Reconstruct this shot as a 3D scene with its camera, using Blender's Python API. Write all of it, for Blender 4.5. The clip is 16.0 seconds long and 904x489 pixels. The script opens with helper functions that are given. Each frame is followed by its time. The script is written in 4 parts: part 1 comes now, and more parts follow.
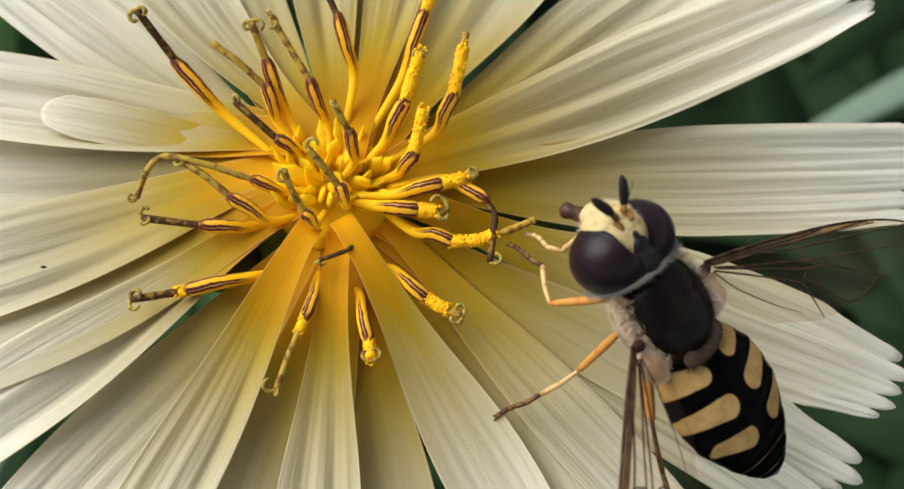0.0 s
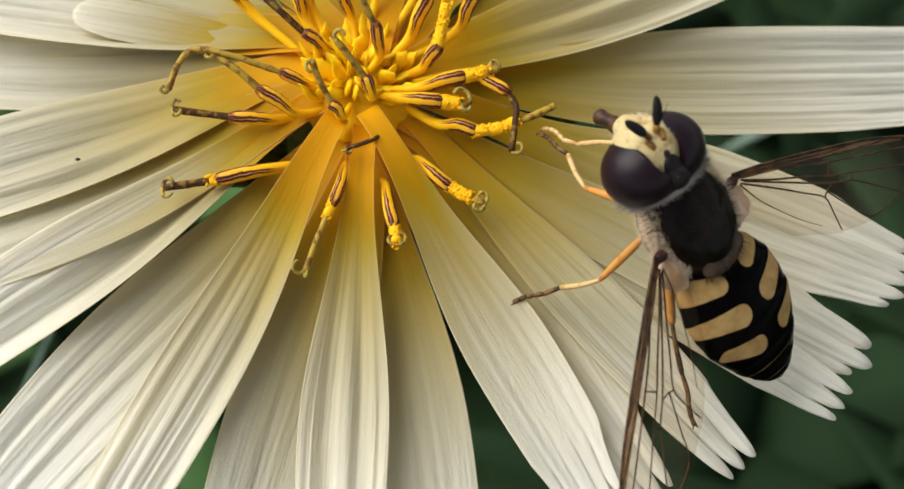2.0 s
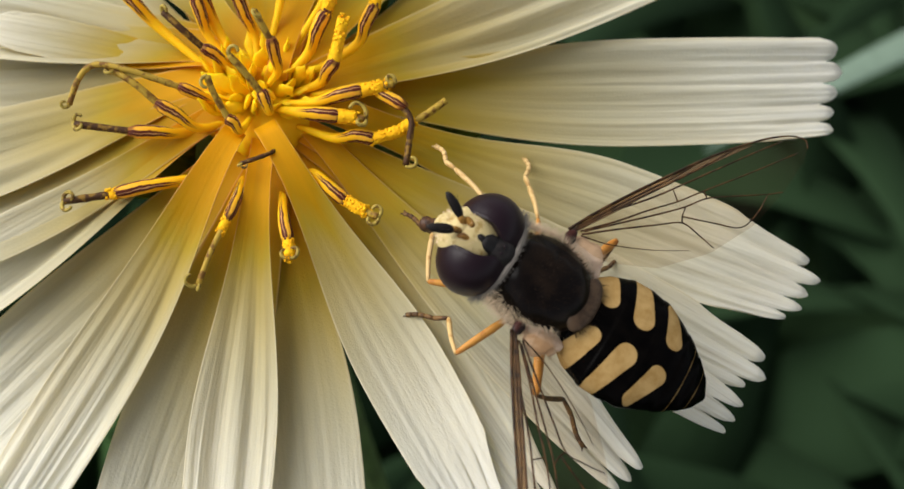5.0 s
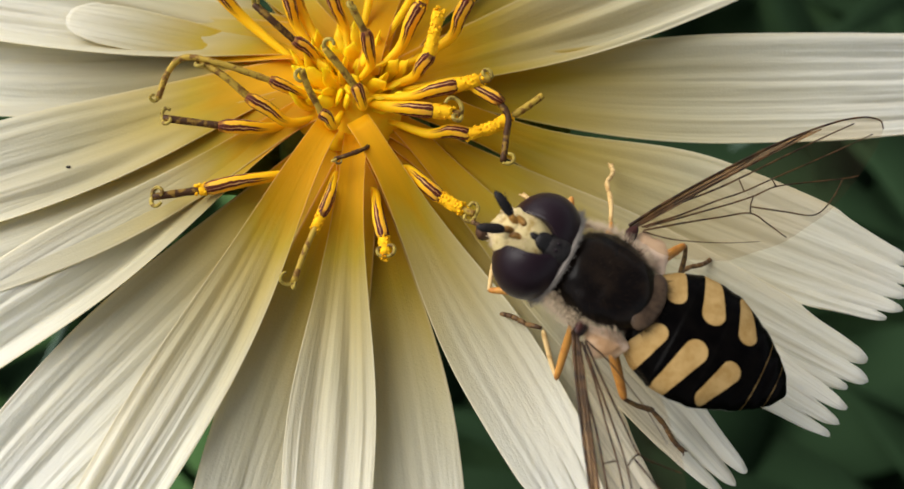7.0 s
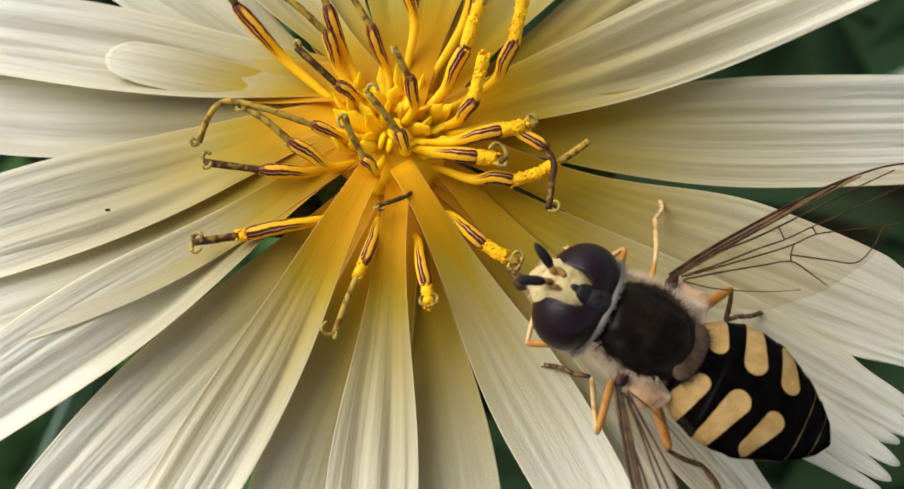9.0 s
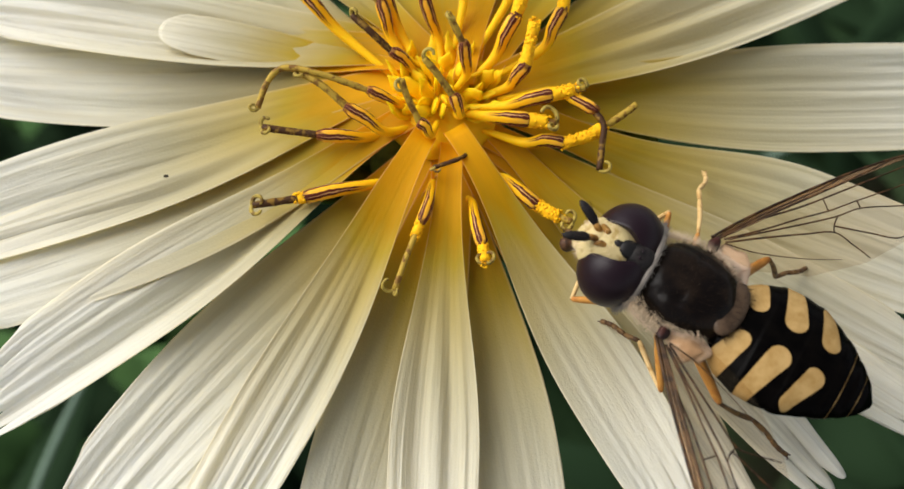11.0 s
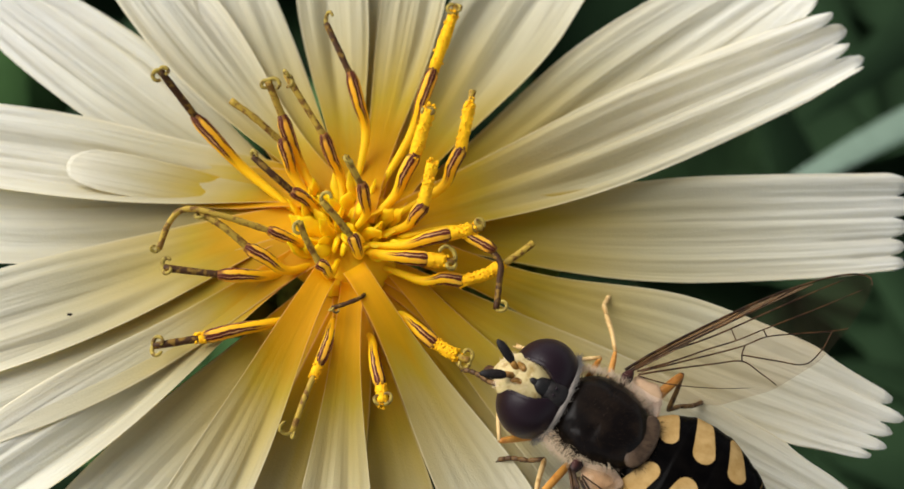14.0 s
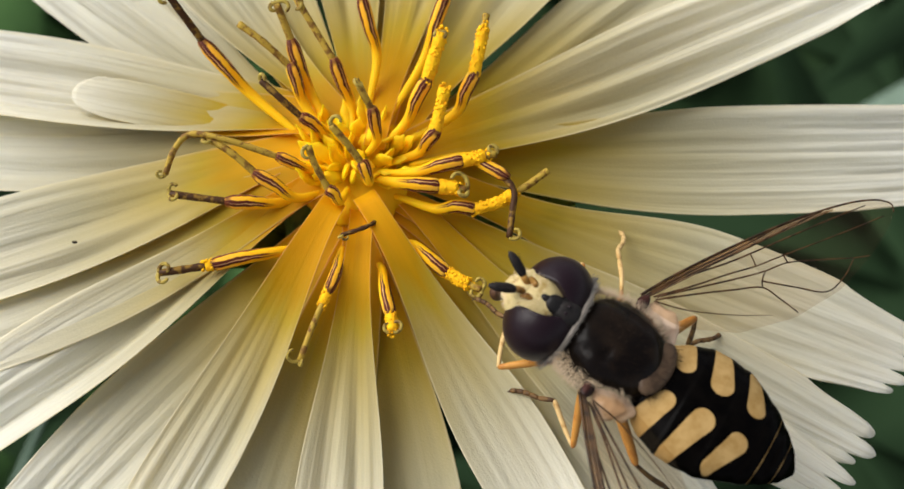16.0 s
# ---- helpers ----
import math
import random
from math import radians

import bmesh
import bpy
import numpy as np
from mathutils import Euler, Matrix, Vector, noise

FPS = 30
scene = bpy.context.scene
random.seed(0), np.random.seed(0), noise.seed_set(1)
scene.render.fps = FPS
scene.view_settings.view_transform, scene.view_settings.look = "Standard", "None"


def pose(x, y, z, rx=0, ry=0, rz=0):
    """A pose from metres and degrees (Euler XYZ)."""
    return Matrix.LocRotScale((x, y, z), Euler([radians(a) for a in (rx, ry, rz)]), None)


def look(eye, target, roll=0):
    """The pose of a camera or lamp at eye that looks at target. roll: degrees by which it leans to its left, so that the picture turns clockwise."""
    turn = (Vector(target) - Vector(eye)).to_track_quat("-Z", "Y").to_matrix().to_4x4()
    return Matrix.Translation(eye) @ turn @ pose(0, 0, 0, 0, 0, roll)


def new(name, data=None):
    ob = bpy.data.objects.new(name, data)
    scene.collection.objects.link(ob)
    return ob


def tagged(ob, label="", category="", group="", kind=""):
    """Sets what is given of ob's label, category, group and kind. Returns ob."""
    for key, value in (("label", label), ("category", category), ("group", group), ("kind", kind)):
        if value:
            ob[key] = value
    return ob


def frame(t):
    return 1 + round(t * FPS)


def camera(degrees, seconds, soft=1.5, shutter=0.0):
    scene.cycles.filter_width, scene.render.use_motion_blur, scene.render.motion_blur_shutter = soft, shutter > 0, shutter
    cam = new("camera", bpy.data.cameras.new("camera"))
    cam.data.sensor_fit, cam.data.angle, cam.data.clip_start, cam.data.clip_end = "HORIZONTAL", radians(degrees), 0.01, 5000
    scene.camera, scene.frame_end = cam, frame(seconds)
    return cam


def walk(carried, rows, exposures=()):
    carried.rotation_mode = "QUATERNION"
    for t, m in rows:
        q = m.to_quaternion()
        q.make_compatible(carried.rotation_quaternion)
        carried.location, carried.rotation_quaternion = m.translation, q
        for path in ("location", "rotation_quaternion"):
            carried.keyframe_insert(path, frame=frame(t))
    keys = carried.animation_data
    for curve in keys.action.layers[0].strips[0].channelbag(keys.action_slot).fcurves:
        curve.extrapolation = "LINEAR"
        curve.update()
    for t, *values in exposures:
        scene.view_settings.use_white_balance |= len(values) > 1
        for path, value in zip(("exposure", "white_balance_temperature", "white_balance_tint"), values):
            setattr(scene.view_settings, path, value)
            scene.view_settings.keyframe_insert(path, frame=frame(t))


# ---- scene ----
MM = 0.001          # the flower and the insect are laid out in millimetres

# ---- camera and its path: seconds, eye in mm, turn in degrees ----
PATH = [
    (0, 2.80, -19.59, 33.43, 28.16, -1.30, -0.42),
    (0.5, 3.25, -20.36, 32.85, 27.45, -1.04, -0.31),
    (1, 3.61, -21.39, 33.09, 27.78, -1.22, -0.37),
    (1.5, 2.27, -22.03, 33.02, 28.09, -1.21, -0.11),
    (2, 2.20, -22.59, 33.15, 27.25, -1.18, -0.28),
    (2.5, 2.67, -22.22, 34.22, 27.87, -1.08, -0.45),
    (3, 2.95, -22.22, 34.18, 29.07, -1.24, -0.56),
    (3.5, 3.28, -22.08, 33.64, 28.28, -1.19, -0.48),
    (4, 4.37, -21.02, 33.70, 27.94, -0.88, -0.39),
    (4.5, 6.09, -20.56, 33.75, 27.64, -0.28, -0.16),
    (5, 6.21, -22.06, 33.93, 26.65, -0.19, 0.26),
    (5.2, 4.31, -23.40, 33.62, 26.86, -0.64, 0.38),
    (7.3, 3.26, -21.08, 33.06, 26.43, -0.06, 0.58),
    (7.5, 4.05, -20.72, 32.94, 27.13, 0.12, 0.67),
    (8, 3.05, -20.31, 33.15, 26.66, -0.06, 0.70),
    (8.5, 4.39, -19.05, 33.48, 26.45, 0.33, 0.88),
    (8.7, 3.64, -19.40, 33.27, 26.46, 0.56, 1.35),
    (10.8, 0.78, -22.20, 33.66, 27.22, 0.25, 0.94),
    (11, 0.47, -22.12, 33.48, 27.21, -0.01, 0.59),
    (11.5, 0.49, -22.73, 34.10, 26.57, -0.38, 0.59),
    (12, 0.34, -23.33, 34.41, 27.24, 0.29, 0.94),
    (12.5, 0.21, -23.48, 34.82, 26.17, 0.26, 0.82),
    (13, 1.34, -23.74, 34.66, 27.50, -0.02, 0.26),
    (13.5, 1.94, -23.60, 34.48, 28.54, -0.60, -0.40),
    (14, 2.69, -20.02, 35.22, 29.69, -1.00, -0.42),
    (14.5, 2.95, -19.58, 34.49, 28.92, -0.87, -0.10),
    (15, 4.02, -19.87, 34.43, 28.27, -0.70, -0.04),
    (15.5, 2.47, -20.27, 33.95, 28.72, -0.64, 0.11),
    (16, 2.86, -20.74, 33.76, 28.33, -0.46, 0.22),
]
cam = camera(40.0, 16.0, soft=1.6)
cam.data.dof.use_dof = True
cam.data.dof.focus_distance = 0.0372
cam.data.dof.aperture_fstop = 105.0
walk(cam, [(t, pose(x * MM, y * MM, z * MM, rx, ry, rz)) for t, x, y, z, rx, ry, rz in PATH])

# ---- light: a bright overcast sky with a wide veiled sun behind the flower ----
SUN_HIGH, SUN_AZIMUTH = 43.0, 156.0
world = bpy.data.worlds.new("sky")
scene.world = world
world.use_nodes = True
sky = world.node_tree.nodes.new("ShaderNodeTexSky")
sky.sky_type = "NISHITA"
sky.sun_disc = False
sky.sun_elevation = radians(SUN_HIGH)
sky.sun_rotation = radians(90.0 - SUN_AZIMUTH)
back = world.node_tree.nodes["Background"]
back.inputs["Strength"].default_value = 0.14
veil = world.node_tree.nodes.new("ShaderNodeHueSaturation")      # thin cloud greys the blue
veil.inputs["Saturation"].default_value = 0.25
world.node_tree.links.new(sky.outputs["Color"], veil.inputs["Color"])
world.node_tree.links.new(veil.outputs["Color"], back.inputs["Color"])
sun_data = bpy.data.lights.new("sun", "SUN")
sun_data.energy, sun_data.angle, sun_data.color = 4.1, radians(55.0), (1.0, 0.97, 0.92)
sun = new("sun", sun_data)
ce, ca = math.cos(radians(SUN_HIGH)), radians(SUN_AZIMUTH)
sun.matrix_world = look((0.5 * ce * math.cos(ca), 0.5 * ce * math.sin(ca), 0.5 * math.sin(radians(SUN_HIGH))), (0, 0, 0))
scene.view_settings.exposure = 0.0


# ---- materials ----
def material(name, colour=(0.5, 0.5, 0.5), rough=0.5, spec=0.5):
    mat = bpy.data.materials.new(name)
    mat.use_nodes = True
    nt = mat.node_tree
    b = nt.nodes["Principled BSDF"]
    b.inputs["Base Color"].default_value = (*colour, 1)
    b.inputs["Roughness"].default_value = rough
    b.inputs["Specular IOR Level"].default_value = spec
    return mat, nt, b


def noise_node(nt, vector, scale, detail=3.0, rough=0.55):
    n = nt.nodes.new("ShaderNodeTexNoise")
    n.inputs["Scale"].default_value = scale
    n.inputs["Detail"].default_value = detail
    n.inputs["Roughness"].default_value = rough
    if vector is not None:
        nt.links.new(vector, n.inputs["Vector"])
    return n.outputs["Fac"]


def ramp(nt, fac, stops, mode="LINEAR"):
    n = nt.nodes.new("ShaderNodeValToRGB")
    n.color_ramp.interpolation = mode
    e = n.color_ramp.elements
    while len(e) < len(stops):
        e.new(0.5)
    for el, (at, c) in zip(e, stops):
        el.position = at
        el.color = (*c, 1) if len(c) == 3 else c
    nt.links.new(fac, n.inputs["Fac"])
    return n.outputs["Color"]


def mix(nt, fac, a, b, blend="MIX"):
    n = nt.nodes.new("ShaderNodeMix")
    n.data_type, n.blend_type = "RGBA", blend
    for slot, v in ((0, fac), (6, a), (7, b)):
        if isinstance(v, (int, float)):
            n.inputs[slot].default_value = v
        elif isinstance(v, tuple):
            n.inputs[slot].default_value = (*v, 1)
        else:
            nt.links.new(v, n.inputs[slot])
    return n.outputs[2]


def calc(nt, op, a, b=0.0, c=0.0):
    n = nt.nodes.new("ShaderNodeMath")
    n.operation = op
    for slot, v in enumerate((a, b, c)):
        if isinstance(v, (int, float)):
            n.inputs[slot].default_value = v
        else:
            nt.links.new(v, n.inputs[slot])
    return n.outputs[0]


def scaled(nt, vector, scale):
    n = nt.nodes.new("ShaderNodeMapping")
    n.inputs["Scale"].default_value = scale
    nt.links.new(vector, n.inputs["Vector"])
    return n.outputs["Vector"]


def bumped(nt, b, height, strength, distance):
    n = nt.nodes.new("ShaderNodeBump")
    n.inputs["Strength"].default_value = strength
    n.inputs["Distance"].default_value = distance
    nt.links.new(height, n.inputs["Height"])
    nt.links.new(n.outputs["Normal"], b.inputs["Normal"])


def coords(nt, out="Object"):
    return nt.nodes.new("ShaderNodeTexCoord").outputs[out]


def petal_material():
    """Ivory ligule: UV u runs across, v from the yellow claw to the white toothed tip."""
    mat, nt, b = material("petal", rough=0.55, spec=0.16)
    uv = coords(nt, "UV")
    sep = nt.nodes.new("ShaderNodeSeparateXYZ")
    nt.links.new(uv, sep.inputs[0])
    info = nt.nodes.new("ShaderNodeObjectInfo")
    shift = nt.nodes.new("ShaderNodeVectorMath")
    shift.operation = "ADD"
    comb = nt.nodes.new("ShaderNodeCombineXYZ")
    nt.links.new(calc(nt, "MULTIPLY", info.outputs["Random"], 37.0), comb.inputs["Z"])
    nt.links.new(uv, shift.inputs[0])
    nt.links.new(comb.outputs[0], shift.inputs[1])
    v3 = shift.outputs[0]
    streak = noise_node(nt, scaled(nt, v3, (8.0, 2.2, 1.0)), 1.0, 3.5)
    fine = noise_node(nt, scaled(nt, v3, (27.0, 3.2, 1.0)), 1.0, 3.5)
    crease = calc(nt, "ABSOLUTE", calc(nt, "SUBTRACT", noise_node(nt, scaled(nt, v3, (15.0, 1.3, 1.0)), 1.0, 2.0), 0.5))
    crinkle = noise_node(nt, scaled(nt, v3, (22.0, 34.0, 1.0)), 1.0, 3.0)
    broad = noise_node(nt, scaled(nt, v3, (2.5, 1.8, 1.0)), 1.0, 2.0)
    grain = noise_node(nt, scaled(nt, v3, (60.0, 240.0, 1.0)), 1.0, 2.0)
    along = calc(nt, "ADD", sep.outputs["Y"], calc(nt, "MULTIPLY", calc(nt, "SUBTRACT", broad, 0.5), 0.16))
    along = calc(nt, "ADD", along, calc(nt, "MULTIPLY", calc(nt, "SUBTRACT", info.outputs["Random"], 0.5), 0.07))
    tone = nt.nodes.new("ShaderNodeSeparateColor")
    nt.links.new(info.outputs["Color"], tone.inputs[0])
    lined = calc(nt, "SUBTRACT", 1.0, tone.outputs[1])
    # whiter or tanner petals: pigment, plus their light and shade put into colour
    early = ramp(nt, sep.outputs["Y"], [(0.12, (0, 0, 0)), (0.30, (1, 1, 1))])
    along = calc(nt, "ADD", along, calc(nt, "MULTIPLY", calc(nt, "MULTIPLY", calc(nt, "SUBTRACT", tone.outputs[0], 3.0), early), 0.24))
    base = ramp(nt, along, [(0.0, (0.94, 0.53, 0.002)), (0.09, (0.80, 0.43, 0.002)), (0.19, (0.64, 0.37, 0.003)), (0.27, (0.57, 0.41, 0.035)),
                            (0.38, (0.59, 0.48, 0.17)), (0.53, (0.66, 0.61, 0.40)), (0.77, (0.88, 0.87, 0.78)), (1.0, (0.95, 0.955, 0.94))])
    outer = ramp(nt, along, [(0.36, (0, 0, 0)), (0.74, (1, 1, 1))])
    veins = ramp(nt, streak, [(0.34, (0.74, 0.68, 0.52)), (0.56, (1.0, 1.0, 1.0))])
    col = mix(nt, calc(nt, "MULTIPLY", lined, calc(nt, "ADD", 0.06, calc(nt, "MULTIPLY", outer, 0.24))), base, veins, "MULTIPLY")
    uneven = ramp(nt, noise_node(nt, scaled(nt, v3, (3.0, 3.5, 1.0)), 1.0, 2.0), [(0.38, (0.15, 0.15, 0.15)), (0.62, (1, 1, 1))])
    thin_lines = ramp(nt, fine, [(0.36, (1, 1, 1)), (0.46, (0, 0, 0))])
    col = mix(nt, calc(nt, "MULTIPLY", calc(nt, "MULTIPLY", calc(nt, "MULTIPLY", calc(nt, "MULTIPLY", thin_lines, uneven), lined), calc(nt, "ADD", 0.35, calc(nt, "MULTIPLY", outer, 0.6))), 0.26), col, (0.36, 0.31, 0.17))
    # paler margin: light caught by the thinner edge, put into the colour
    rim = calc(nt, "ABSOLUTE", calc(nt, "SUBTRACT", sep.outputs["X"], 0.5))
    rim = ramp(nt, rim, [(0.468, (0, 0, 0)), (0.490, (1, 1, 1))])
    col = mix(nt, calc(nt, "MULTIPLY", rim, calc(nt, "ADD", 0.15, calc(nt, "MULTIPLY", outer, 0.32))), col, (0.95, 0.90, 0.72))
    nt.links.new(col, b.inputs["Base Color"])
    lines = calc(nt, "MULTIPLY", streak, calc(nt, "ADD", 0.15, outer))
    lines = calc(nt, "ADD", lines, calc(nt, "MULTIPLY", calc(nt, "MULTIPLY", calc(nt, "MULTIPLY", fine, uneven), outer), 0.26))
    lines = calc(nt, "SUBTRACT", lines, calc(nt, "MULTIPLY", calc(nt, "MULTIPLY", crease, calc(nt, "ADD", 0.25, outer)), 0.45))
    rough_skin = calc(nt, "MULTIPLY", calc(nt, "MULTIPLY", crinkle, outer), calc(nt, "ADD", 0.20, calc(nt, "MULTIPLY", tone.outputs[1], 0.22)))
    relief = calc(nt, "ADD", calc(nt, "MULTIPLY", lines, lined), calc(nt, "ADD", calc(nt, "MULTIPLY", grain, 0.13), rough_skin))
    bumped(nt, b, relief, 0.5, 0.00028)
    thin = nt.nodes.new("ShaderNodeBsdfTranslucent")
    nt.links.new(mix(nt, 1.0, col, (1.0, 0.92, 0.66), "MULTIPLY"), thin.inputs["Color"])
    both = nt.nodes.new("ShaderNodeMixShader")
    both.inputs[0].default_value = 0.48
    nt.links.new(b.outputs[0], both.inputs[1])
    nt.links.new(thin.outputs[0], both.inputs[2])
    nt.links.new(both.outputs[0], nt.nodes["Material Output"].inputs["Surface"])
    return mat


def anther_material():
    """Yellow anther tube with five purple-brown seams; u runs round the tube."""
    mat, nt, b = material("anther", rough=0.6, spec=0.15)
    uv = coords(nt, "UV")
    sep = nt.nodes.new("ShaderNodeSeparateXYZ")
    nt.links.new(uv, sep.inputs[0])
    wob = noise_node(nt, scaled(nt, uv, (2.0, 3.0, 1.0)), 3.0, 2.0)
    turn = calc(nt, "ADD", calc(nt, "MULTIPLY", sep.outputs["X"], 4.0), calc(nt, "MULTIPLY", wob, 0.35))
    saw = calc(nt, "ABSOLUTE", calc(nt, "SUBTRACT", calc(nt, "FRACT", turn), 0.5))
    # each seam is a pair of dark lines with a pinkish strip between them, closing towards the base
    high = ramp(nt, sep.outputs["Y"], [(0.36, (0, 0, 0)), (0.62, (1, 1, 1))])
    off_line = calc(nt, "ABSOLUTE", calc(nt, "SUBTRACT", saw, calc(nt, "ADD", 0.07, calc(nt, "MULTIPLY", high, 0.09))))
    reach = calc(nt, "ADD", off_line, calc(nt, "MULTIPLY", calc(nt, "SUBTRACT", sep.outputs["Y"], 0.78), -0.14))
    seam = ramp(nt, reach, [(0.10, (1, 1, 1)), (0.15, (0, 0, 0))])
    between = ramp(nt, calc(nt, "ADD", saw, calc(nt, "MULTIPLY", calc(nt, "SUBTRACT", 1.0, high), 0.4)), [(0.13, (1, 1, 1)), (0.17, (0, 0, 0))])
    low = ramp(nt, sep.outputs["Y"], [(0.36, (0, 0, 0)), (0.52, (1, 1, 1))])
    body = ramp(nt, sep.outputs["Y"], [(0.0, (0.93, 0.52, 0.003)), (0.6, (0.88, 0.45, 0.006)), (1.0, (0.78, 0.40, 0.05))])
    col = mix(nt, calc(nt, "MULTIPLY", between, 0.85), body, (0.55, 0.31, 0.15))
    mouth = ramp(nt, sep.outputs["Y"], [(0.90, (0, 0, 0)), (0.95, (1, 1, 1))])
    col = mix(nt, calc(nt, "MAXIMUM", calc(nt, "MULTIPLY", seam, low), calc(nt, "MULTIPLY", mouth, 0.8)), col, (0.085, 0.015, 0.007))
    nt.links.new(col, b.inputs["Base Color"])
    return mat


def speckled(name, light, dark, scale, cut, rough=0.6, bump=0.0, distance=0.00003, spec=0.2):
    mat, nt, b = material(name, rough=rough, spec=spec)
    n = noise_node(nt, coords(nt), scale, 3.0)
    nt.links.new(ramp(nt, n, [(cut - 0.06, dark), (cut + 0.06, light)]), b.inputs["Base Color"])
    if bump:
        bumped(nt, b, n, bump, distance)
    return mat


PETAL = petal_material()
ANTHER = anther_material()
STYLE = speckled("style", (0.42, 0.27, 0.035), (0.17, 0.080, 0.014), 4200.0, 0.46)
STIGMA = speckled("stigma", (0.40, 0.29, 0.055), (0.15, 0.085, 0.018), 5200.0, 0.44)
STYLE_DARK = speckled("style dark", (0.22, 0.12, 0.016), (0.055, 0.022, 0.006), 4200.0, 0.55)
POLLEN = speckled("pollen", (0.94, 0.50, 0.006), (0.84, 0.38, 0.004), 6000.0, 0.45, 0.8, 0.8)
FLORET = speckled("floret yellow", (0.93, 0.58, 0.004), (0.90, 0.50, 0.003), 1500.0, 0.42, 0.6, 0.4)
for light_through in (FLORET, ANTHER):
    glow = light_through.node_tree.nodes["Principled BSDF"].inputs
    glow["Subsurface Weight"].default_value, glow["Subsurface Scale"].default_value = 0.45, 0.5 * MM
    glow["Subsurface Radius"].default_value = (1.0, 0.7, 0.15)
BRACT = speckled("bract green", (0.16, 0.27, 0.06), (0.08, 0.15, 0.035), 900.0, 0.45, 0.55, 0.3)
STEM = speckled("stem green", (0.09, 0.14, 0.045), (0.06, 0.09, 0.03), 500.0, 0.5, 0.55, 0.3)
GRIME = speckled("dark speck", (0.05, 0.04, 0.03), (0.02, 0.015, 0.01), 900.0, 0.5, 0.8)

EYE, ent, eb = material("compound eye", (0.011, 0.0045, 0.0075), 0.35, 0.19)
ev = ent.nodes.new("ShaderNodeTexVoronoi")
ev.inputs["Scale"].default_value = 26000.0
ent.links.new(coords(ent), ev.inputs["Vector"])
bumped(ent, eb, ev.outputs["Distance"], 0.25, 0.00001)
eb.inputs["Sheen Weight"].default_value = 0.035
eb.inputs["Sheen Tint"].default_value = (0.55, 0.40, 0.50, 1)
THORAX = speckled("thorax cuticle", (0.011, 0.0065, 0.0038), (0.0035, 0.002, 0.0014), 900.0, 0.5, 0.30, 0.8, 0.00006, spec=0.12)
SKULL = speckled("head cuticle", (0.02, 0.016, 0.015), (0.009, 0.008, 0.008), 3000.0, 0.5, 0.45, 0.4)
FACE = speckled("pale face", (0.55, 0.44, 0.21), (0.32, 0.21, 0.06), 2200.0, 0.40, 0.55, 0.5)
RUST = speckled("rust brown cuticle", (0.30, 0.15, 0.03), (0.10, 0.045, 0.012), 2600.0, 0.45, 0.5)
SCUTELLUM = speckled("scutellum", (0.085, 0.052, 0.030), (0.048, 0.029, 0.017), 1500.0, 0.48, 0.45, 0.4)
ANTENNA = speckled("antenna", (0.014, 0.010, 0.009), (0.008, 0.006, 0.006), 5000.0, 0.5, 0.6, 0.5)
LEG = speckled("orange leg", (0.55, 0.25, 0.05), (0.42, 0.16, 0.03), 2600.0, 0.45, 0.42, 0.3)
LEG_PALE = speckled("pale leg", (0.62, 0.42, 0.18), (0.46, 0.27, 0.09), 3000.0, 0.45, 0.5, 0.3)
MOUTH = speckled("dark brown mouthparts", (0.075, 0.035, 0.018), (0.028, 0.013, 0.008), 3500.0, 0.5, 0.45, 0.4)
TARSUS = speckled("brown tarsus", (0.17, 0.09, 0.03), (0.07, 0.035, 0.015), 4000.0, 0.5, 0.5, 0.4)
VEIN = speckled("wing vein", (0.085, 0.040, 0.014), (0.022, 0.010, 0.004), 2500.0, 0.5, 0.45)
HAIR_PALE = material("pale hair", (0.74, 0.58, 0.40), 0.6, 0.2)[0]
HAIR_DARK = material("dark hair", (0.026, 0.016, 0.010), 0.6, 0.1)[0]
PLEURON = speckled("hairy brown flank", (0.16, 0.10, 0.055), (0.06, 0.036, 0.02), 1500.0, 0.5, 0.7, 0.6)
SOCKET = speckled("dark maroon membrane", (0.045, 0.012, 0.008), (0.015, 0.006, 0.005), 2500.0, 0.5, 0.5)
SQUAMA = speckled("pinkish squama", (0.74, 0.55, 0.40), (0.58, 0.38, 0.23), 1800.0, 0.45, 0.6, 0.4)
HAIR_GREY = material("grey hair", (0.26, 0.23, 0.20), 0.6, 0.2)[0]


